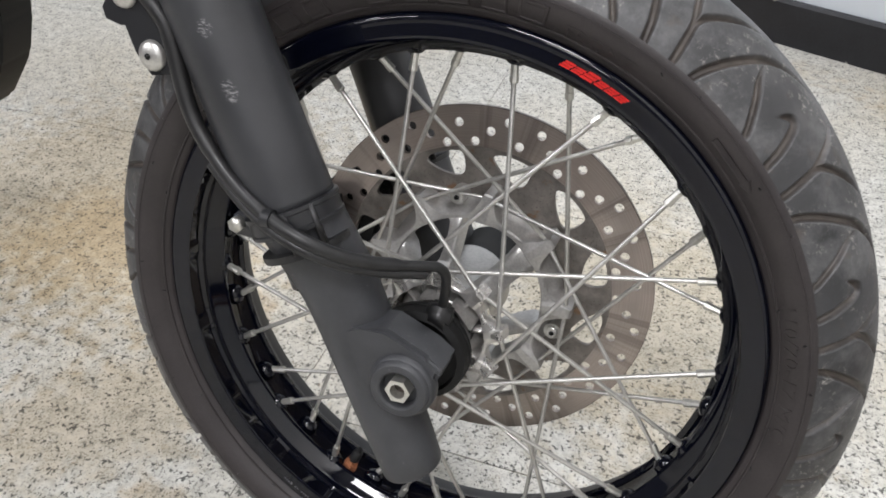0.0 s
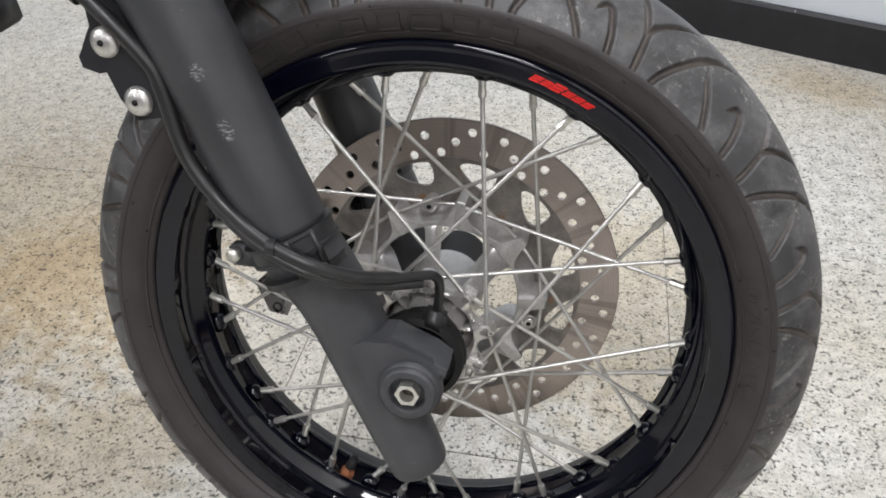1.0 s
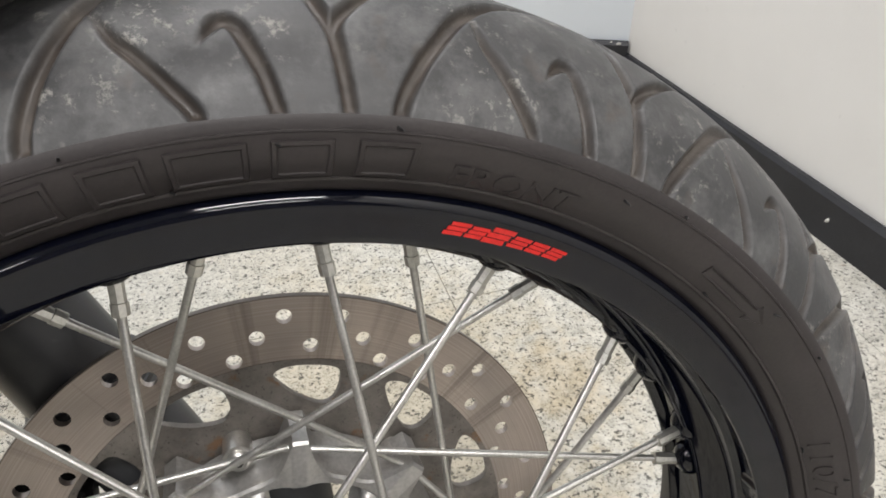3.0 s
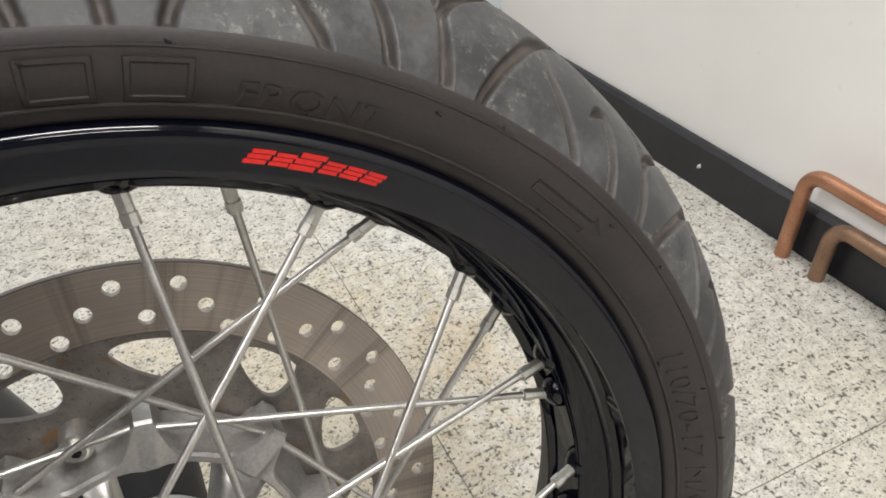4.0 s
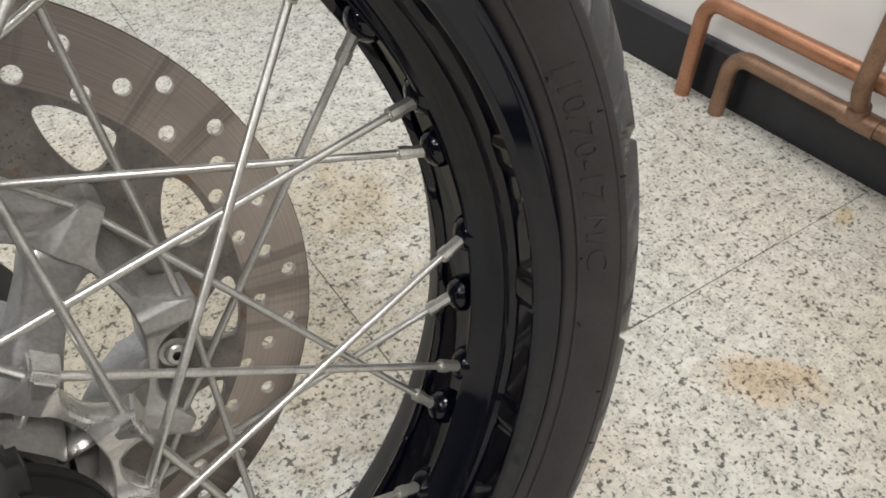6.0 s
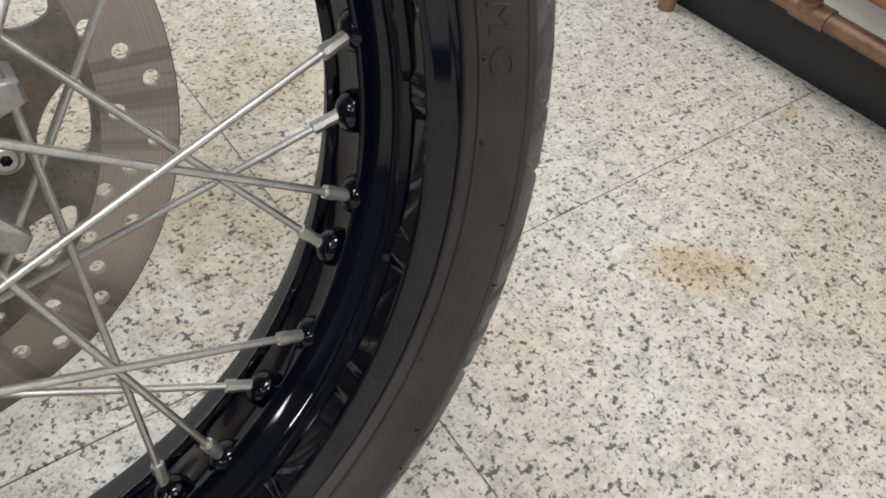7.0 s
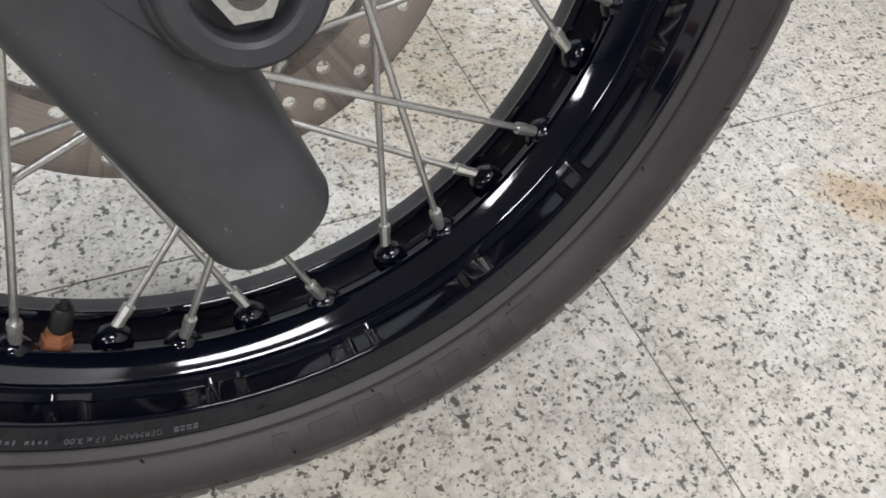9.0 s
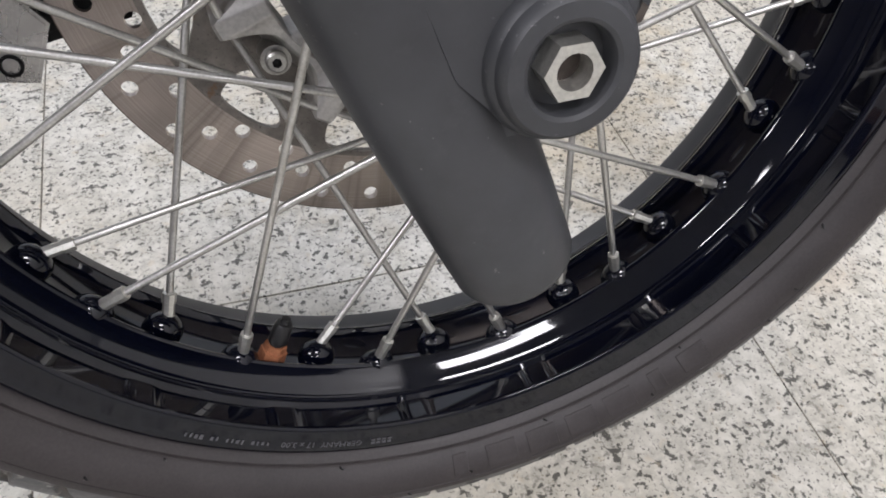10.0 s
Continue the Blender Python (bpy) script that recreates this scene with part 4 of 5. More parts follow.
def fork_leg(side, label):
    bm = bmesh.new()
    if side > 0:
        # the cast foot lies nearer the hub than the guarded tube above it
        stations = ((-0.1016, 0.0165, 0.0840), (-0.1013, 0.0203, 0.0840), (-0.1000, 0.0220, 0.0840), (-0.0974, 0.0230, 0.0840), (-0.0800, 0.0238, 0.0840), (-0.0600, 0.0246, 0.0840), (-0.0300, 0.0254, 0.0840), (0.0, 0.0259, 0.0840),
                    (0.025, 0.0264, 0.0842), (0.045, 0.0268, 0.0850), (0.060, 0.0272, 0.0866), (0.075, 0.0277, 0.0893), (0.090, 0.0283, 0.0925), (0.104, 0.0288, 0.0953), (0.118, 0.0290, 0.0975))
        tube(bm, [on_leg(p, 0.0030 * min(1.0, (0.118 - p) / 0.06), q) for p, r, q in stations], [r for p, r, q in stations], 40)
    else:
        leg_tube(bm, [(-0.0890, 0.0120, 0), (-0.0886, 0.0175, 0), (-0.0868, 0.0205, 0), (-0.0835, 0.0222, 0), (-0.0760, 0.0230, 0), (-0.0400, 0.0250, 0), (-0.0200, 0.0275, 0), (0.0, 0.0290, 0), (0.110, 0.0290, 0)], side)
    leg = bike_part("fork_leg", bm, FORK_PAINT, label=label, sharp=50)
    bm = bmesh.new()
    leg_tube(bm, [(0.1030, 0.0300, 0), (0.1034, 0.0316, 0), (0.1060, 0.0320, 0), (0.1068, 0.0311, 0), (0.1150, 0.0312, 0), (0.1158, 0.0322, 0), (0.1185, 0.0322, 0), (0.1190, 0.0300, 0)], side)
    part("clamp_band", bm, PLASTIC, leg, sharp=30)
    bm = bmesh.new()
    leg_tube(bm, [(0.0865, 0.0294, 0), (0.0868, 0.0306, 0), (0.0915, 0.0307, 0), (0.0918, 0.0294, 0)], side)
    part("strap", bm, CABLE, leg, sharp=30)
    bm = bmesh.new()
    for turn in (35, 70):
        c = [on_leg(s, 0.0302 * math.cos(radians(turn)), side + 0.0302 * math.sin(radians(turn))) for s in (0.090, 0.118)]
        tube(bm, c, 0.0026, 6)
    part("strap_link", bm, CABLE, leg)
    bm = bmesh.new()
    leg_tube(bm, [(0.1180, 0.0272, 0), (0.1195, 0.0290, 0), (0.1230, 0.0296, 0), (0.16, 0.0288, 0), (0.20, 0.0284, 0), (0.262, 0.0284, 0), (0.285, 0.0290, -0.0003), (0.300, 0.0304, -0.0008), (0.310, 0.0322, -0.0014), (0.3175, 0.0345, -0.0020)], side)
    part("fork_guard", bm, GUARD_PLASTIC, leg, "scuffed satin black plastic guard", sharp=50)
    bm = bmesh.new()
    leg_tube(bm, [(s, r, -0.0022) for s, r in ((0.3160, 0.0330), (0.3165, 0.0358), (0.3260, 0.0364), (0.3264, 0.0352), (0.3278, 0.0352), (0.3282, 0.0382), (0.3375, 0.0386), (0.3378, 0.0376), (0.3390, 0.0376), (0.3393, 0.0382), (0.3420, 0.0376), (0.3425, 0.0352), (0.3500, 0.0340), (0.3515, 0.0320), (0.3517, 0.0225))], side)
    part("guard_cap", bm, PLASTIC, leg, "ribbed black cap", sharp=30)
    bm = bmesh.new()
    shell = []
    for s, wide in ((0.340, 74), (0.348, 66), (0.358, 52), (0.372, 44), (0.430, 42)):
        row = []
        for r in (0.0366, 0.0325):
            for k in range(13):
                t = radians((-wide + 2 * wide * k / 12) * (1 if r > 0.034 else -1))
                row.append(bm.verts.new(on_leg(s, -0.0022 + r * math.cos(t), side + r * math.sin(t))))
        shell.append(row)
    for p, q in zip(shell, shell[1:]):
        for i in range(26):
            bm.faces.new((p[i], p[(i + 1) % 26], q[(i + 1) % 26], q[i]))
    bm.faces.new(shell[0])
    bm.faces.new(shell[-1])
    part("stone_shield", bm, PLASTIC, leg, sharp=40)
    bm = bmesh.new()
    leg_tube(bm, [(0.30, 0.0210, 0), (0.62, 0.0210, 0)], side)
    part("stanchion", bm, CHROME, leg, "bright chrome fork tube")
    return leg


near_leg = fork_leg(0.0990, "dark satin grey lower fork leg with axle clamp")
far_leg = fork_leg(-0.1000, "dark satin grey lower fork leg beside the brake disc")

# axle clamp on the near leg
bm = bmesh.new()
outline = [(-0.046, 0.0300), (-0.0300, 0.0335), (-0.0115, 0.0382), (0.0182, 0.0265), (0.0291, 0.0190), (0.0275, 0.0110), (0.0225, 0.0020), (0.0180, -0.0110), (0.0060, -0.0225), (-0.010, -0.0240), (-0.030, -0.006)]
slab(bm, outline, 0.0780, 0.1099, 0.0034, 4)
slab(bm, [(0.0196, 0.0262), (0.0300, 0.0196), (0.0284, 0.0128), (0.0176, 0.0200)], 0.0900, 0.1108, 0.0016, 3)
part("axle_clamp", bm, FORK_PAINT, near_leg, "cast axle clamp", sharp=35)
ring = [(0.0128, 0.1060), (0.0238, 0.1060), (0.0236, 0.1115), (0.0231, 0.1135), (0.0222, 0.1150), (0.0214, 0.1158), (0.0211, 0.1172), (0.0205, 0.1188), (0.0192, 0.1200), (0.0148, 0.1202), (0.0135, 0.1194), (0.0128, 0.1180)]
boss_ring = part("axle_ring", lathe_bm(ring, 48), FORK_PAINT, near_leg, sharp=30)
boss_ring.location = (0.0033, 0.002, -0.0005)
part("axle_recess", lathe_bm([(0.0001, 0.1080), (0.0138, 0.1080), (0.0138, 0.1105), (0.0001, 0.1105)], 32), DARK, near_leg).location = (0.0033, 0.002, -0.0005)


def hexagon(r, phase=0.0):
    return [(r * math.cos(radians(60 * k + phase)), r * math.sin(radians(60 * k + phase))) for k in range(6)]


bm = bmesh.new()
loops = [hexagon(0.0091, 5), circle(0, 0, 0.0054, 20)]
nut = filled_plate(loops, 0.1100, 0.1206)
axle_nut = part("axle_nut", nut, BRIGHT, near_leg, "pale zinc hexagonal axle nut", sharp=20)
axle_nut.location = (0.0033, 0.002, -0.0005)
part("axle_end", lathe_bm([(0.0001, 0.1100), (0.0057, 0.1100), (0.0057, 0.1128), (0.0001, 0.1128)], 24), BORE, near_leg).location = (0.0033, 0.002, -0.0005)
part("axle", lathe_bm([(0.0001, -0.120), (0.0120, -0.120), (0.0120, 0.109), (0.0001, 0.109)], 24), ZINC, near_leg)

part("axle_boss", lathe_bm([(0.0120, -0.0640), (0.0260, -0.0640), (0.0285, -0.0665), (0.0285, -0.1150), (0.0120, -0.1150)], 48), DARK, far_leg, sharp=30)

# speed sensor between the leg and the hub
bm = lathe_bm([(0.0170, 0.0560), (0.0345, 0.0560), (0.0360, 0.0580), (0.0360, 0.0620), (0.0345, 0.0625), (0.0345, 0.0640), (0.0360, 0.0645), (0.0352, 0.0720), (0.0300, 0.0745), (0.0290, 0.0700), (0.0170, 0.0700)], 64)
sensor = bike_part("speed_sensor", bm, DARK, label="black plastic speed sensor ring on the axle", sharp=30)
bm = bmesh.new()
box(bm, (0.002, -0.074, 0.022), (0.020, -0.058, 0.042), 0.003, 2)
part("cable_boss", bm, CABLE, sensor)
part("axle_spacer", lathe_bm([(0.0120, 0.0280), (0.0200, 0.0280), (0.0200, 0.0830), (0.0120, 0.0830)], 32), DARK, sensor)

# sensor cable down the back of the leg and across it
path = [(-0.345, 0.105, 0.300), (-0.300, 0.112, 0.289), (-0.2630, 0.115, 0.2762), (-0.2300, 0.117, 0.2672), (-0.2095, 0.119, 0.2590), (-0.1890, 0.120, 0.2420), (-0.1660, 0.119, 0.2180), (-0.1590, 0.119, 0.2042),
        (-0.1475, 0.120, 0.1640), (-0.1290, 0.123, 0.1385), (-0.1060, 0.128, 0.1205), (-0.0830, 0.132, 0.1085), (-0.0590, 0.133, 0.1000), (-0.0377, 0.122, 0.0900), (-0.0168, 0.102, 0.0815), (0.0050, 0.0830, 0.0775), (0.0112, 0.0780, 0.0755), (0.0145, 0.0740, 0.0690), (0.0145, 0.0700, 0.0560), (0.0125, 0.0665, 0.0400)]
bm = bmesh.new()
way_points = smooth_path([(x, -s, z) for x, s, z in path], 6)
tube(bm, way_points, [0.0068 if k < 24 else 0.0053 if k < 54 else 0.0048 if k < 86 else 0.0036 for k in range(len(way_points))], 14)
cable = bike_part("sensor_cable", bm, CABLE, label="black rubber cable clipped along the fork leg")
bm = bmesh.new()
second = [(x - 0.001, -s - 0.001, z - 0.0056) for x, s, z in path[9:16]]
tube(bm, smooth_path(second, 6), 0.0036, 12)
part("lower_cable", bm, CABLE, cable)
bm = bmesh.new()
c = Vector((-0.2090, -0.119, 0.2588))
way = Vector((0.85, 0, -0.52)).normalized()
tube(bm, (c - way * 0.0065, c + way * 0.0065), 0.0086, 14)
part("cable_clip", bm, PLASTIC, cable)
bm = bmesh.new()
c = Vector((-0.0850, -0.1320, 0.1090))
tube(bm, (c - Vector((0.003, 0, 0)), c + Vector((0.003, 0, 0))), 0.0062, 12)
part("cable_tie", bm, PLASTIC, cable)

# bracket with two bright bolts behind the leg
bm = bmesh.new()
slab(bm, [(-0.2125, 0.2470), (-0.1960, 0.2560), (-0.1850, 0.2480), (-0.1600, 0.2000), (-0.1650, 0.1800), (-0.1850, 0.1760), (-0.1960, 0.1890), (-0.2100, 0.2210)], 0.1030, 0.1080, 0.0012)
bracket = bike_part("cable_bracket", bm, PLASTIC, label="black plastic bracket with two bright button bolts", sharp=30)
bm = bmesh.new()
slab(bm, [(-0.1920, 0.2420), (-0.1850, 0.2440), (-0.1660, 0.2060), (-0.1710, 0.2030)], 0.1080, 0.1100, 0.0008)
part("rib", bm, PLASTIC, bracket)
bm = bmesh.new()
slab(bm, [(-0.2160, 0.2420), (-0.2020, 0.2360), (-0.1980, 0.2060), (-0.2180, 0.2010), (-0.2300, 0.2040), (-0.2320, 0.2110), (-0.2240, 0.2230)], 0.0900, 0.0940, 0.0010)
part("tab", bm, PLASTIC, bracket)
for x, z in ((-0.2003, 0.2253), (-0.1818, 0.1894)):
    bm = bmesh.new()
    dome(bm, (x, -0.1085, z), (0, -1, 0), 0.0100, 0.0052)
    bolt = part("button_bolt", bm, ZINC, bracket, "bright button-head bolt", sharp=60)
    # no hole is cut: a dark plug paints the socket's shaded hollow
    bm = bmesh.new()
    tube(bm, ((x, -0.1125, z), (x, -0.1139, z)), 0.0022, 6)
    part("socket_shade_plug", bm, DARK, bracket)

# small clamp with a bolt behind the near leg
bm = bmesh.new()
box(bm, (-0.1330, -0.100, 0.0740), (-0.1030, -0.088, 0.0900), 0.002, 2)
lug = bike_part("guide_bracket", bm, FORK_PAINT, label="small bracket with a bolt behind the fork leg")
bm = bmesh.new()
tube(bm, ((-0.1275, -0.0985, 0.0840), (-0.1275, -0.1055, 0.0840)), 0.0056, 6)
part("guide_bolt", bm, BRIGHT, lug, sharp=20)

# caliper on the far leg, behind the disc
bm = bmesh.new()
slab(bm, [(-0.165, 0.045), (-0.120, 0.075), (-0.090, 0.060), (-0.096, 0.010), (-0.118, -0.040), (-0.160, -0.050), (-0.180, 0.000)], -0.098, -0.069, 0.006, 3)
caliper = bike_part("brake_caliper", bm, DARK, label="black brake caliper gripping the disc", sharp=35)
bm = bmesh.new()
slab(bm, [(-0.156, 0.048), (-0.122, 0.058), (-0.116, 0.016), (-0.150, 0.004)], -0.050, -0.036, 0.004, 3)
part("caliper_front", bm, DARK, caliper, sharp=35)
bm = bmesh.new()
slab(bm, [(-0.192, -0.030), (-0.172, -0.010), (-0.150, -0.036), (-0.160, -0.062), (-0.178, -0.060)], -0.066, -0.060, 0.0015)
part("caliper_bracket", bm, POLISHED, caliper)
for x, z in ((-0.1810, -0.0260), (-0.1690, -0.0525)):
    part("eyelet", filled_plate([circle(x, z, 0.0050, 20), circle(x, z, 0.0036, 20)], -0.0602, -0.0588), DARK, caliper, smooth=False)



# front mudguard: a tapering shell over the tyre
def mudguard():
    bm = bmesh.new()
    n_long, n_wide = 28, 14
    layers = []
    for lift in (0.0, -0.0028):
        rows = []
        for i in range(n_long + 1):
            t = i / n_long
            a = 132.0 - 46.0 * t
            centre = 0.3300 - 0.0040 * min(1.0, t / 0.55) + 0.0015 * t
            half = 0.089 * (1 - max(0.0, (t - 0.25) / 0.75) ** 1.25) + 0.003
            drop = 0.0248 - 0.0020 * t if t < 0.72 else 0.0234 * (1 - t) / 0.28 + 0.0010
            row = []
            for j in range(n_wide + 1):
                q = -1 + 2 * j / n_wide
                r = centre - drop * abs(q) ** 3.0 + lift
                row.append(bm.verts.new(polar(r, a, half * q)))
            rows.append(row)
        layers.append(rows)
    top, low = layers
    for i in range(n_long):
        for j in range(n_wide):
            bm.faces.new((top[i][j], top[i][j + 1], top[i + 1][j + 1], top[i + 1][j]))
            bm.faces.new((low[i][j], low[i + 1][j], low[i + 1][j + 1], low[i][j + 1]))
    for i in range(n_long):
        for j in (0, n_wide):
            bm.faces.new((top[i][j], top[i + 1][j], low[i + 1][j], low[i][j]))
    for j in range(n_wide):
        for i in (0, n_long):
            bm.faces.new((top[i][j], top[i][j + 1], low[i][j + 1], low[i][j]))
    return bm


guard = bike_part("front_mudguard", mudguard(), GUARD_SHELL, label="satin black plastic front mudguard over the tyre", sharp=45)
bm = bmesh.new()
tube(bm, [(-0.118, 0.045, 0.318), (-0.128, 0.050, 0.350), (-0.140, 0.055, 0.390)], 0.0065, 12)
part("mudguard_stay", bm, PLASTIC, guard)

# radiator and lower frame behind the wheel, placed in the room's frame
TO_BIKE = WHEEL.inverted()
bm = bmesh.new()
box(bm, (-0.80, 0.17, 0.478), (-0.452, 0.23, 0.78), 0.006, 2, TO_BIKE)
radiator = bike_part("radiator_shroud", bm, DARK, label="black radiator shroud behind the front wheel")
bm = bmesh.new()
box(bm, (-0.80, 0.18, 0.425), (-0.480, 0.22, 0.462), 0.004, 2, TO_BIKE)
part("lower_bracket", bm, PLASTIC, radiator)
bm = bmesh.new()
dome(bm, TO_BIKE @ Vector((-0.500, 0.18, 0.443)), TO_BIKE.to_3x3() @ Vector((0, -1, 0.2)), 0.011, 0.006)
part("bracket_bolt", bm, PLASTIC, radiator)
bm = bmesh.new()
outline = [(-0.80, 0.20), (-0.680, 0.255), (-0.620, 0.320), (-0.592, 0.375), (-0.570, 0.460), (-0.800, 0.460)]
lo = [bm.verts.new(TO_BIKE @ Vector((x, 0.17, z))) for x, z in outline]
hi = [bm.verts.new(TO_BIKE @ Vector((x, 0.23, z))) for x, z in outline]
bm.faces.new(lo)
bm.faces.new(hi[::-1])
for i in range(6):
    bm.faces.new((lo[i], hi[i], hi[(i + 1) % 6], lo[(i + 1) % 6]))
bmesh.ops.bevel(bm, geom=list(bm.edges), offset=0.008, segments=3, affect="EDGES")
bike_part("engine_guard", bm, DARK, label="dark engine guard behind the front wheel")

# the machine above and behind the wheel: unseen masses added to block lamp light
def body_shell(name, stations, material, label):
    """A rounded shell through (x, y, z, half width, half height) stations."""
    bm = bmesh.new()
    rings = []
    for x, y, z, w, h in stations:
        ring = []
        for k in range(28):
            t = 2 * math.pi * k / 28
            c, s = math.cos(t), math.sin(t)
            ring.append(bm.verts.new(TO_BIKE @ Vector((x, y + w * math.copysign(abs(c) ** 0.7, c), z + h * math.copysign(abs(s) ** 0.7, s)))))
        rings.append(ring)
    for p, q in zip(rings, rings[1:]):
        for k in range(28):
            bm.faces.new((p[k], p[(k + 1) % 28], q[(k + 1) % 28], q[k]))
    bm.faces.new(rings[0])
    bm.faces.new(rings[-1])
    return bike_part(name, bm, material, label=label)


body_shell("cowl_shade_mass", [(-0.03, 0.12, 1.10, 0.10, 0.10), (-0.06, 0.11, 1.08, 0.20, 0.16), (-0.20, 0.10, 1.06, 0.27, 0.165), (-0.40, 0.10, 1.07, 0.25, 0.16), (-0.52, 0.12, 1.10, 0.16, 0.12)], PLASTIC, "unseen black cowl mass added to cast shade")
body_shell("tank_shade_mass", [(-0.56, 0.18, 1.06, 0.13, 0.14), (-0.66, 0.19, 1.06, 0.21, 0.16), (-0.90, 0.20, 1.07, 0.22, 0.16), (-1.10, 0.20, 1.04, 0.17, 0.13), (-1.22, 0.20, 1.02, 0.13, 0.09)], PLASTIC, "unseen black tank mass added to cast shade")
body_shell("saddle_shade_mass", [(-1.20, 0.20, 1.00, 0.13, 0.05), (-1.35, 0.21, 0.99, 0.15, 0.06), (-1.75, 0.21, 1.02, 0.13, 0.06), (-1.90, 0.21, 1.05, 0.07, 0.04)], CABLE, "unseen black saddle mass added to cast shade")
body_shell("engine_shade_mass", [(-1.00, 0.20, 0.52, 0.17, 0.30), (-1.03, 0.20, 0.52, 0.22, 0.36), (-1.30, 0.20, 0.50, 0.23, 0.36), (-1.52, 0.20, 0.48, 0.20, 0.32), (-1.56, 0.20, 0.48, 0.15, 0.26)], DARK, "unseen dark engine mass added to cast shade")

# ---- copper pipes by the east wall ----
def pipe_run(name, y_foot, z_run, y_end, material, label):
    x = 0.8030
    bend = 0.026
    pts = [(x, y_foot, 0.0), (x, y_foot, z_run - bend)]
    for k in range(1, 8):
        t = 0.5 * math.pi * k / 8
        pts.append((x, y_foot - bend + bend * math.cos(t), z_run - bend + bend * math.sin(t)))
    pts += [(x, y_foot - bend, z_run), (x, y_end, z_run)]
    bm = bmesh.new()
    tube(bm, pts, 0.0102, 20)
    ob = part(name, bm, material)
    return tagged(ob, label, "pipe", group="copper pipes by the wall")


pipe_run("copper_pipe", 0.3200, 0.1300, -1.2, COPPER, "tarnished copper pipe rising from the floor and running along the wall")
pipe_b = pipe_run("copper_pipe", 0.2630, 0.0835, -1.2, DULL_COPPER, "lower tarnished copper pipe with a soldered tee")
bm = bmesh.new()
tube(bm, smooth_path([(0.803, 0.098, 0.0835), (0.798, 0.098, 0.098), (0.789, 0.098, 0.114), (0.783, 0.098, 0.135), (0.781, 0.098, 0.230)], 5), 0.0095, 16)
tube(bm, ((0.801, 0.098, 0.088), (0.796, 0.098, 0.101)), 0.0120, 16)
tube(bm, [(0.803, y, 0.0835) for y in (0.114, 0.1135, 0.0725, 0.072)], [0.0105, 0.0124, 0.0124, 0.0105], 18)
part("tee_fitting", bm, DULL_COPPER, pipe_b, sharp=40)
bm = bmesh.new()
tube(bm, ((0.781, 0.098, 0.228), (0.781, 0.098, 0.246)), 0.0150, 6)
tube(bm, ((0.781, 0.098, 0.246), (0.781, 0.098, 0.272)), 0.0110, 16)
part("valve_union", bm, CHROME, pipe_b, "dull chrome valve nut", sharp=25)


# ---- white panel radiator above the pipes ----
def panel_radiator():
    """A ribbed steel panel hung on the wall."""
    rad = tagged(new("radiator"), "white enamelled panel radiator hung above copper pipes", "radiator")
    rad.matrix_world = Matrix.Translation((0.826, 0.066, 0.140))
    bm = bmesh.new()
    ribs = 24
    section = []
    for k in range(ribs):
        y = -1.0 * k / ribs
        section += [(-0.040, y), (-0.040, y - 0.024), (-0.034, y - 0.030), (-0.034, y - 0.036)]
    section += [(-0.040, -1.0), (-0.020, -1.0), (-0.020, 0.0)]
    lo, hi = [bm.verts.new((x, y, 0.02)) for x, y in section], [bm.verts.new((x, y, 0.48)) for x, y in section]
    bm.faces.new(lo)
    bm.faces.new(hi[::-1])
    for i in range(len(section)):
        j = (i + 1) % len(section)
        bm.faces.new((lo[i], hi[i], hi[j], lo[j]))
    part("panel", bm, ENAMEL, rad, smooth=False)
    for z0, z1 in ((0.0, 0.019), (0.481, 0.50)):
        bm = bmesh.new()
        box(bm, (-0.044, -1.004, z0), (-0.014, 0.004, z1), 0.003, 2)
        part("rail", bm, ENAMEL, rad)
    for y in (-0.18, -0.82):
        bm = bmesh.new()
        box(bm, (-0.020, y - 0.015, 0.06), (0.018, y + 0.015, 0.44), 0.002, 1)
        part("wall_bracket", bm, ENAMEL, rad)
    return rad


panel_radiator()

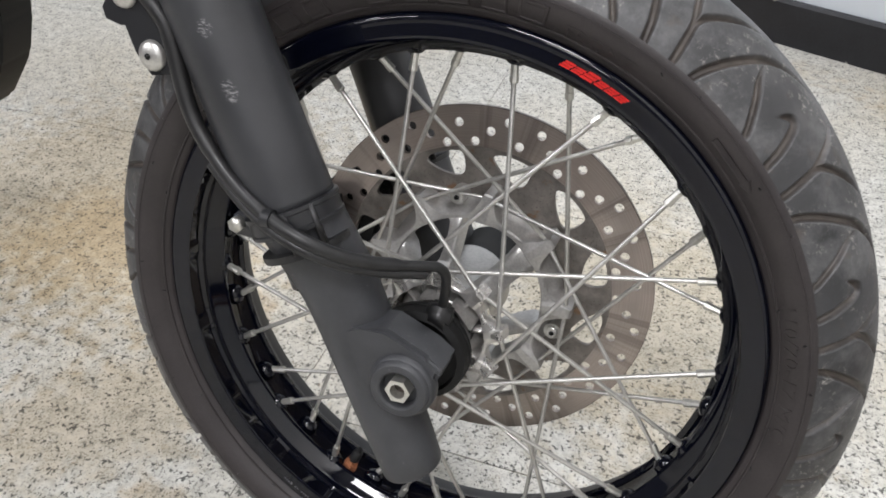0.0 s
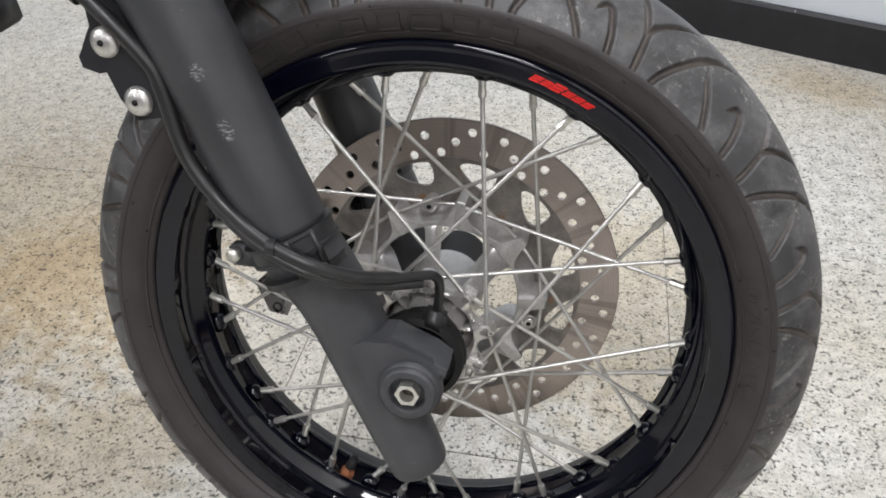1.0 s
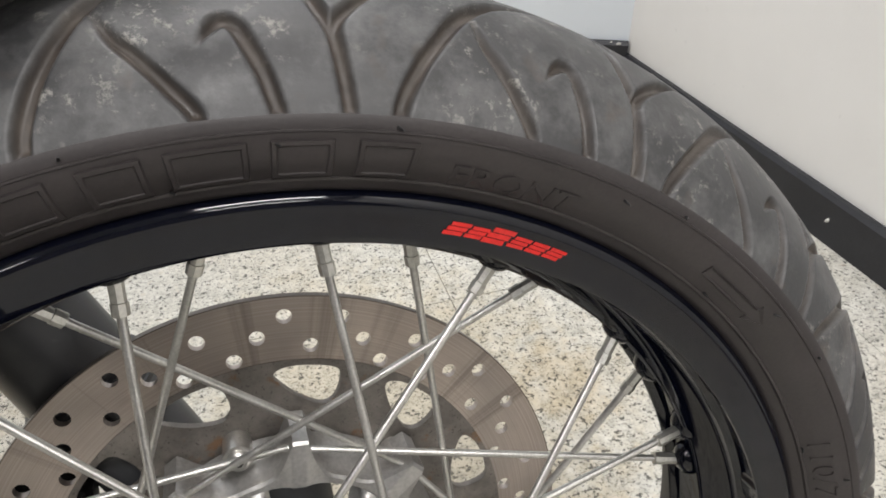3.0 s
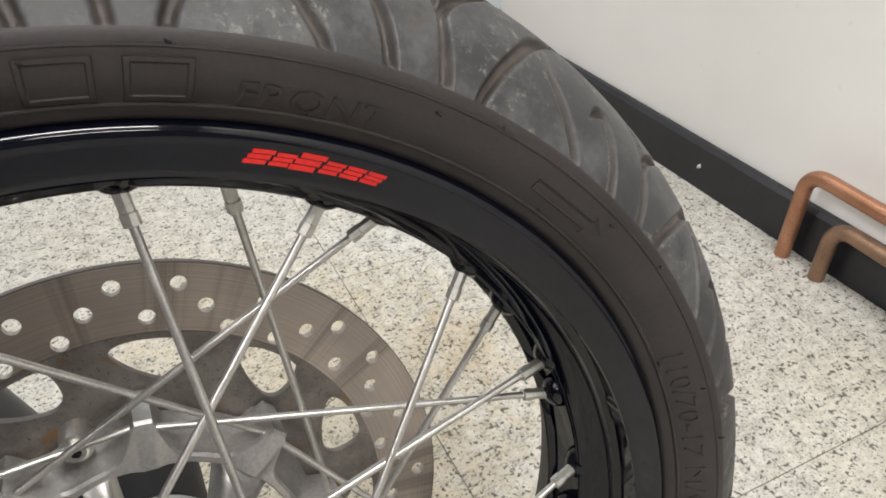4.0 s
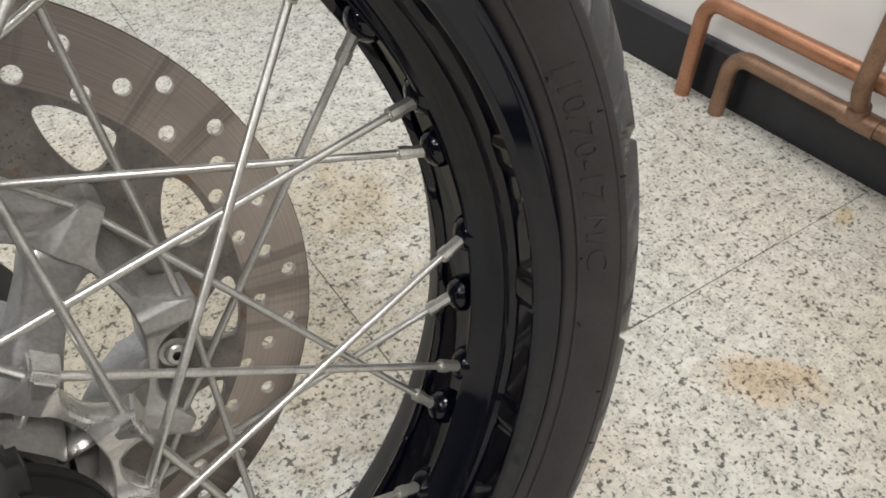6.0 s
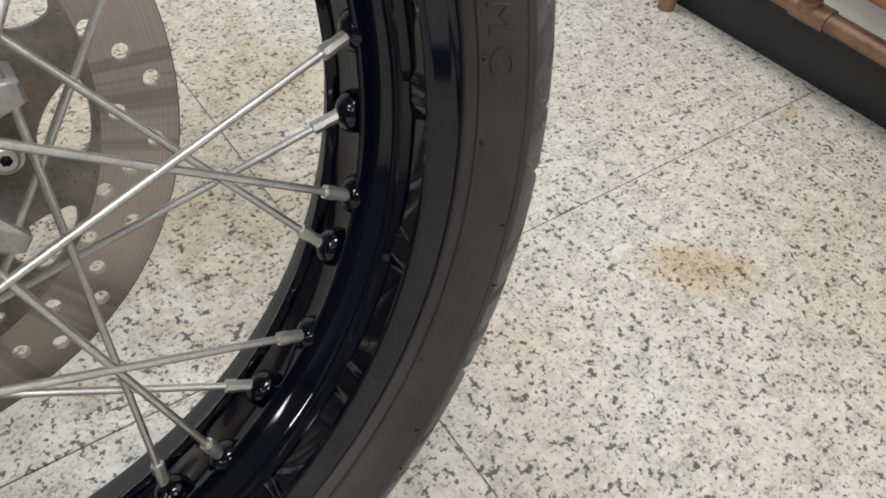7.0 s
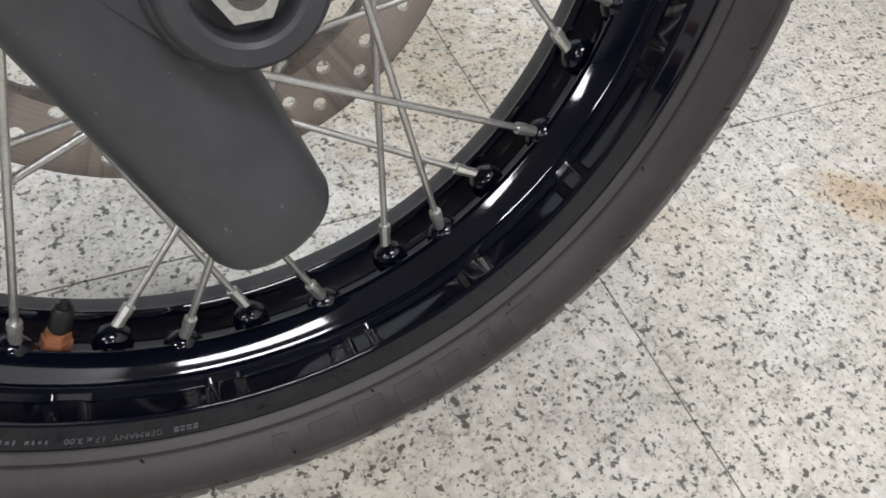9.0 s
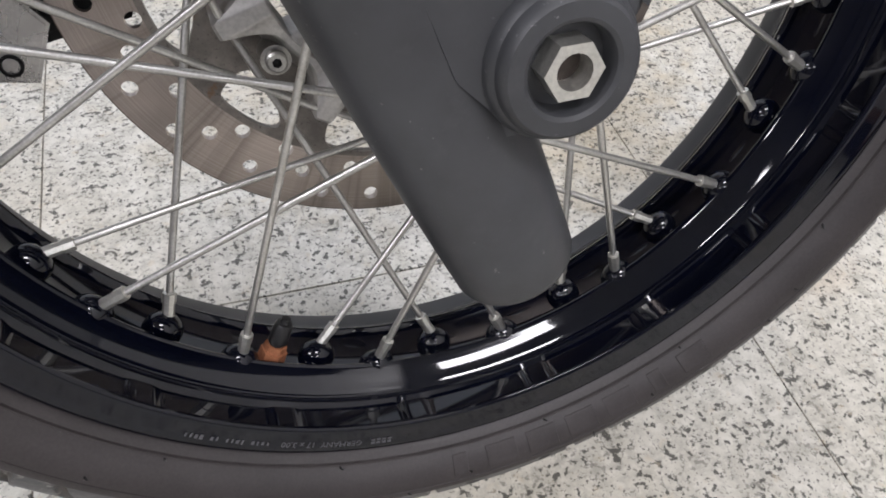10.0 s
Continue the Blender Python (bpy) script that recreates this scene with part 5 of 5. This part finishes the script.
# ---- floor: a bed with tiles laid on it ----
PITCH, JOINT = 0.4750, 0.0011
X0, Y0 = 0.2480, 0.0600
NORTH_OUT = Vector((0.420, 0.905, 0)).normalized()
EAST_OUT = Vector((CORNER.y - EAST_END.y, EAST_END.x - CORNER.x, 0)).normalized()


def trim(bm, shift=Vector((0, 0, 0)), margin=0.0):
    """Cuts away what lies behind the two skewed walls."""
    for normal in (NORTH_OUT, EAST_OUT):
        geom = bm.verts[:] + bm.edges[:] + bm.faces[:]
        bmesh.ops.bisect_plane(bm, geom=geom, plane_co=CORNER - shift + normal * margin, plane_no=normal, clear_outer=True)
        bmesh.ops.holes_fill(bm, edges=[e for e in bm.edges if len(e.link_faces) == 1])
    return bm


bm = bmesh.new()
box(bm, (far_left.x - 0.1, -4.6, -0.12), (1.1, 3.9, -0.0016))
trim(bm, margin=0.11)
floor = tagged(part("floor", bm, GROUT, smooth=False), "pale speckled granite tile floor with thin dark joints, brown stains and painted shade", "floor", kind="structure")
bm = bmesh.new()
box(bm, (JOINT / 2, JOINT / 2, -0.010), (PITCH - JOINT / 2, PITCH - JOINT / 2, 0.0), 0.0004, 1)
tile_mesh = finish(bm, "tile", TILE, False)
for i in range(-11, 2):
    for j in range(-10, 9):
        x, y = X0 + i * PITCH, Y0 + j * PITCH
        if x > CORNER.x or y > CORNER.y - 0.464 * (x + PITCH - CORNER.x) + 0.24:
            continue
        corners = [Vector((x + dx, y + dy, 0)) - CORNER for dx in (0, PITCH) for dy in (0, PITCH)]
        mesh = tile_mesh
        if any(c.dot(NORTH_OUT) > 0.01 or c.dot(EAST_OUT) > 0.01 for c in corners):
            bm = bmesh.new()
            box(bm, (JOINT / 2, JOINT / 2, -0.010), (PITCH - JOINT / 2, PITCH - JOINT / 2, 0.0), 0.0004, 1)
            trim(bm, Vector((x, y, 0)), 0.01)
            if len(bm.faces) < 4:
                bm.free()
                continue
            mesh = finish(bm, "tile", TILE, False)
        ob = part("tile", mesh, parent=floor)
        ob.location = (x, y, 0.0)
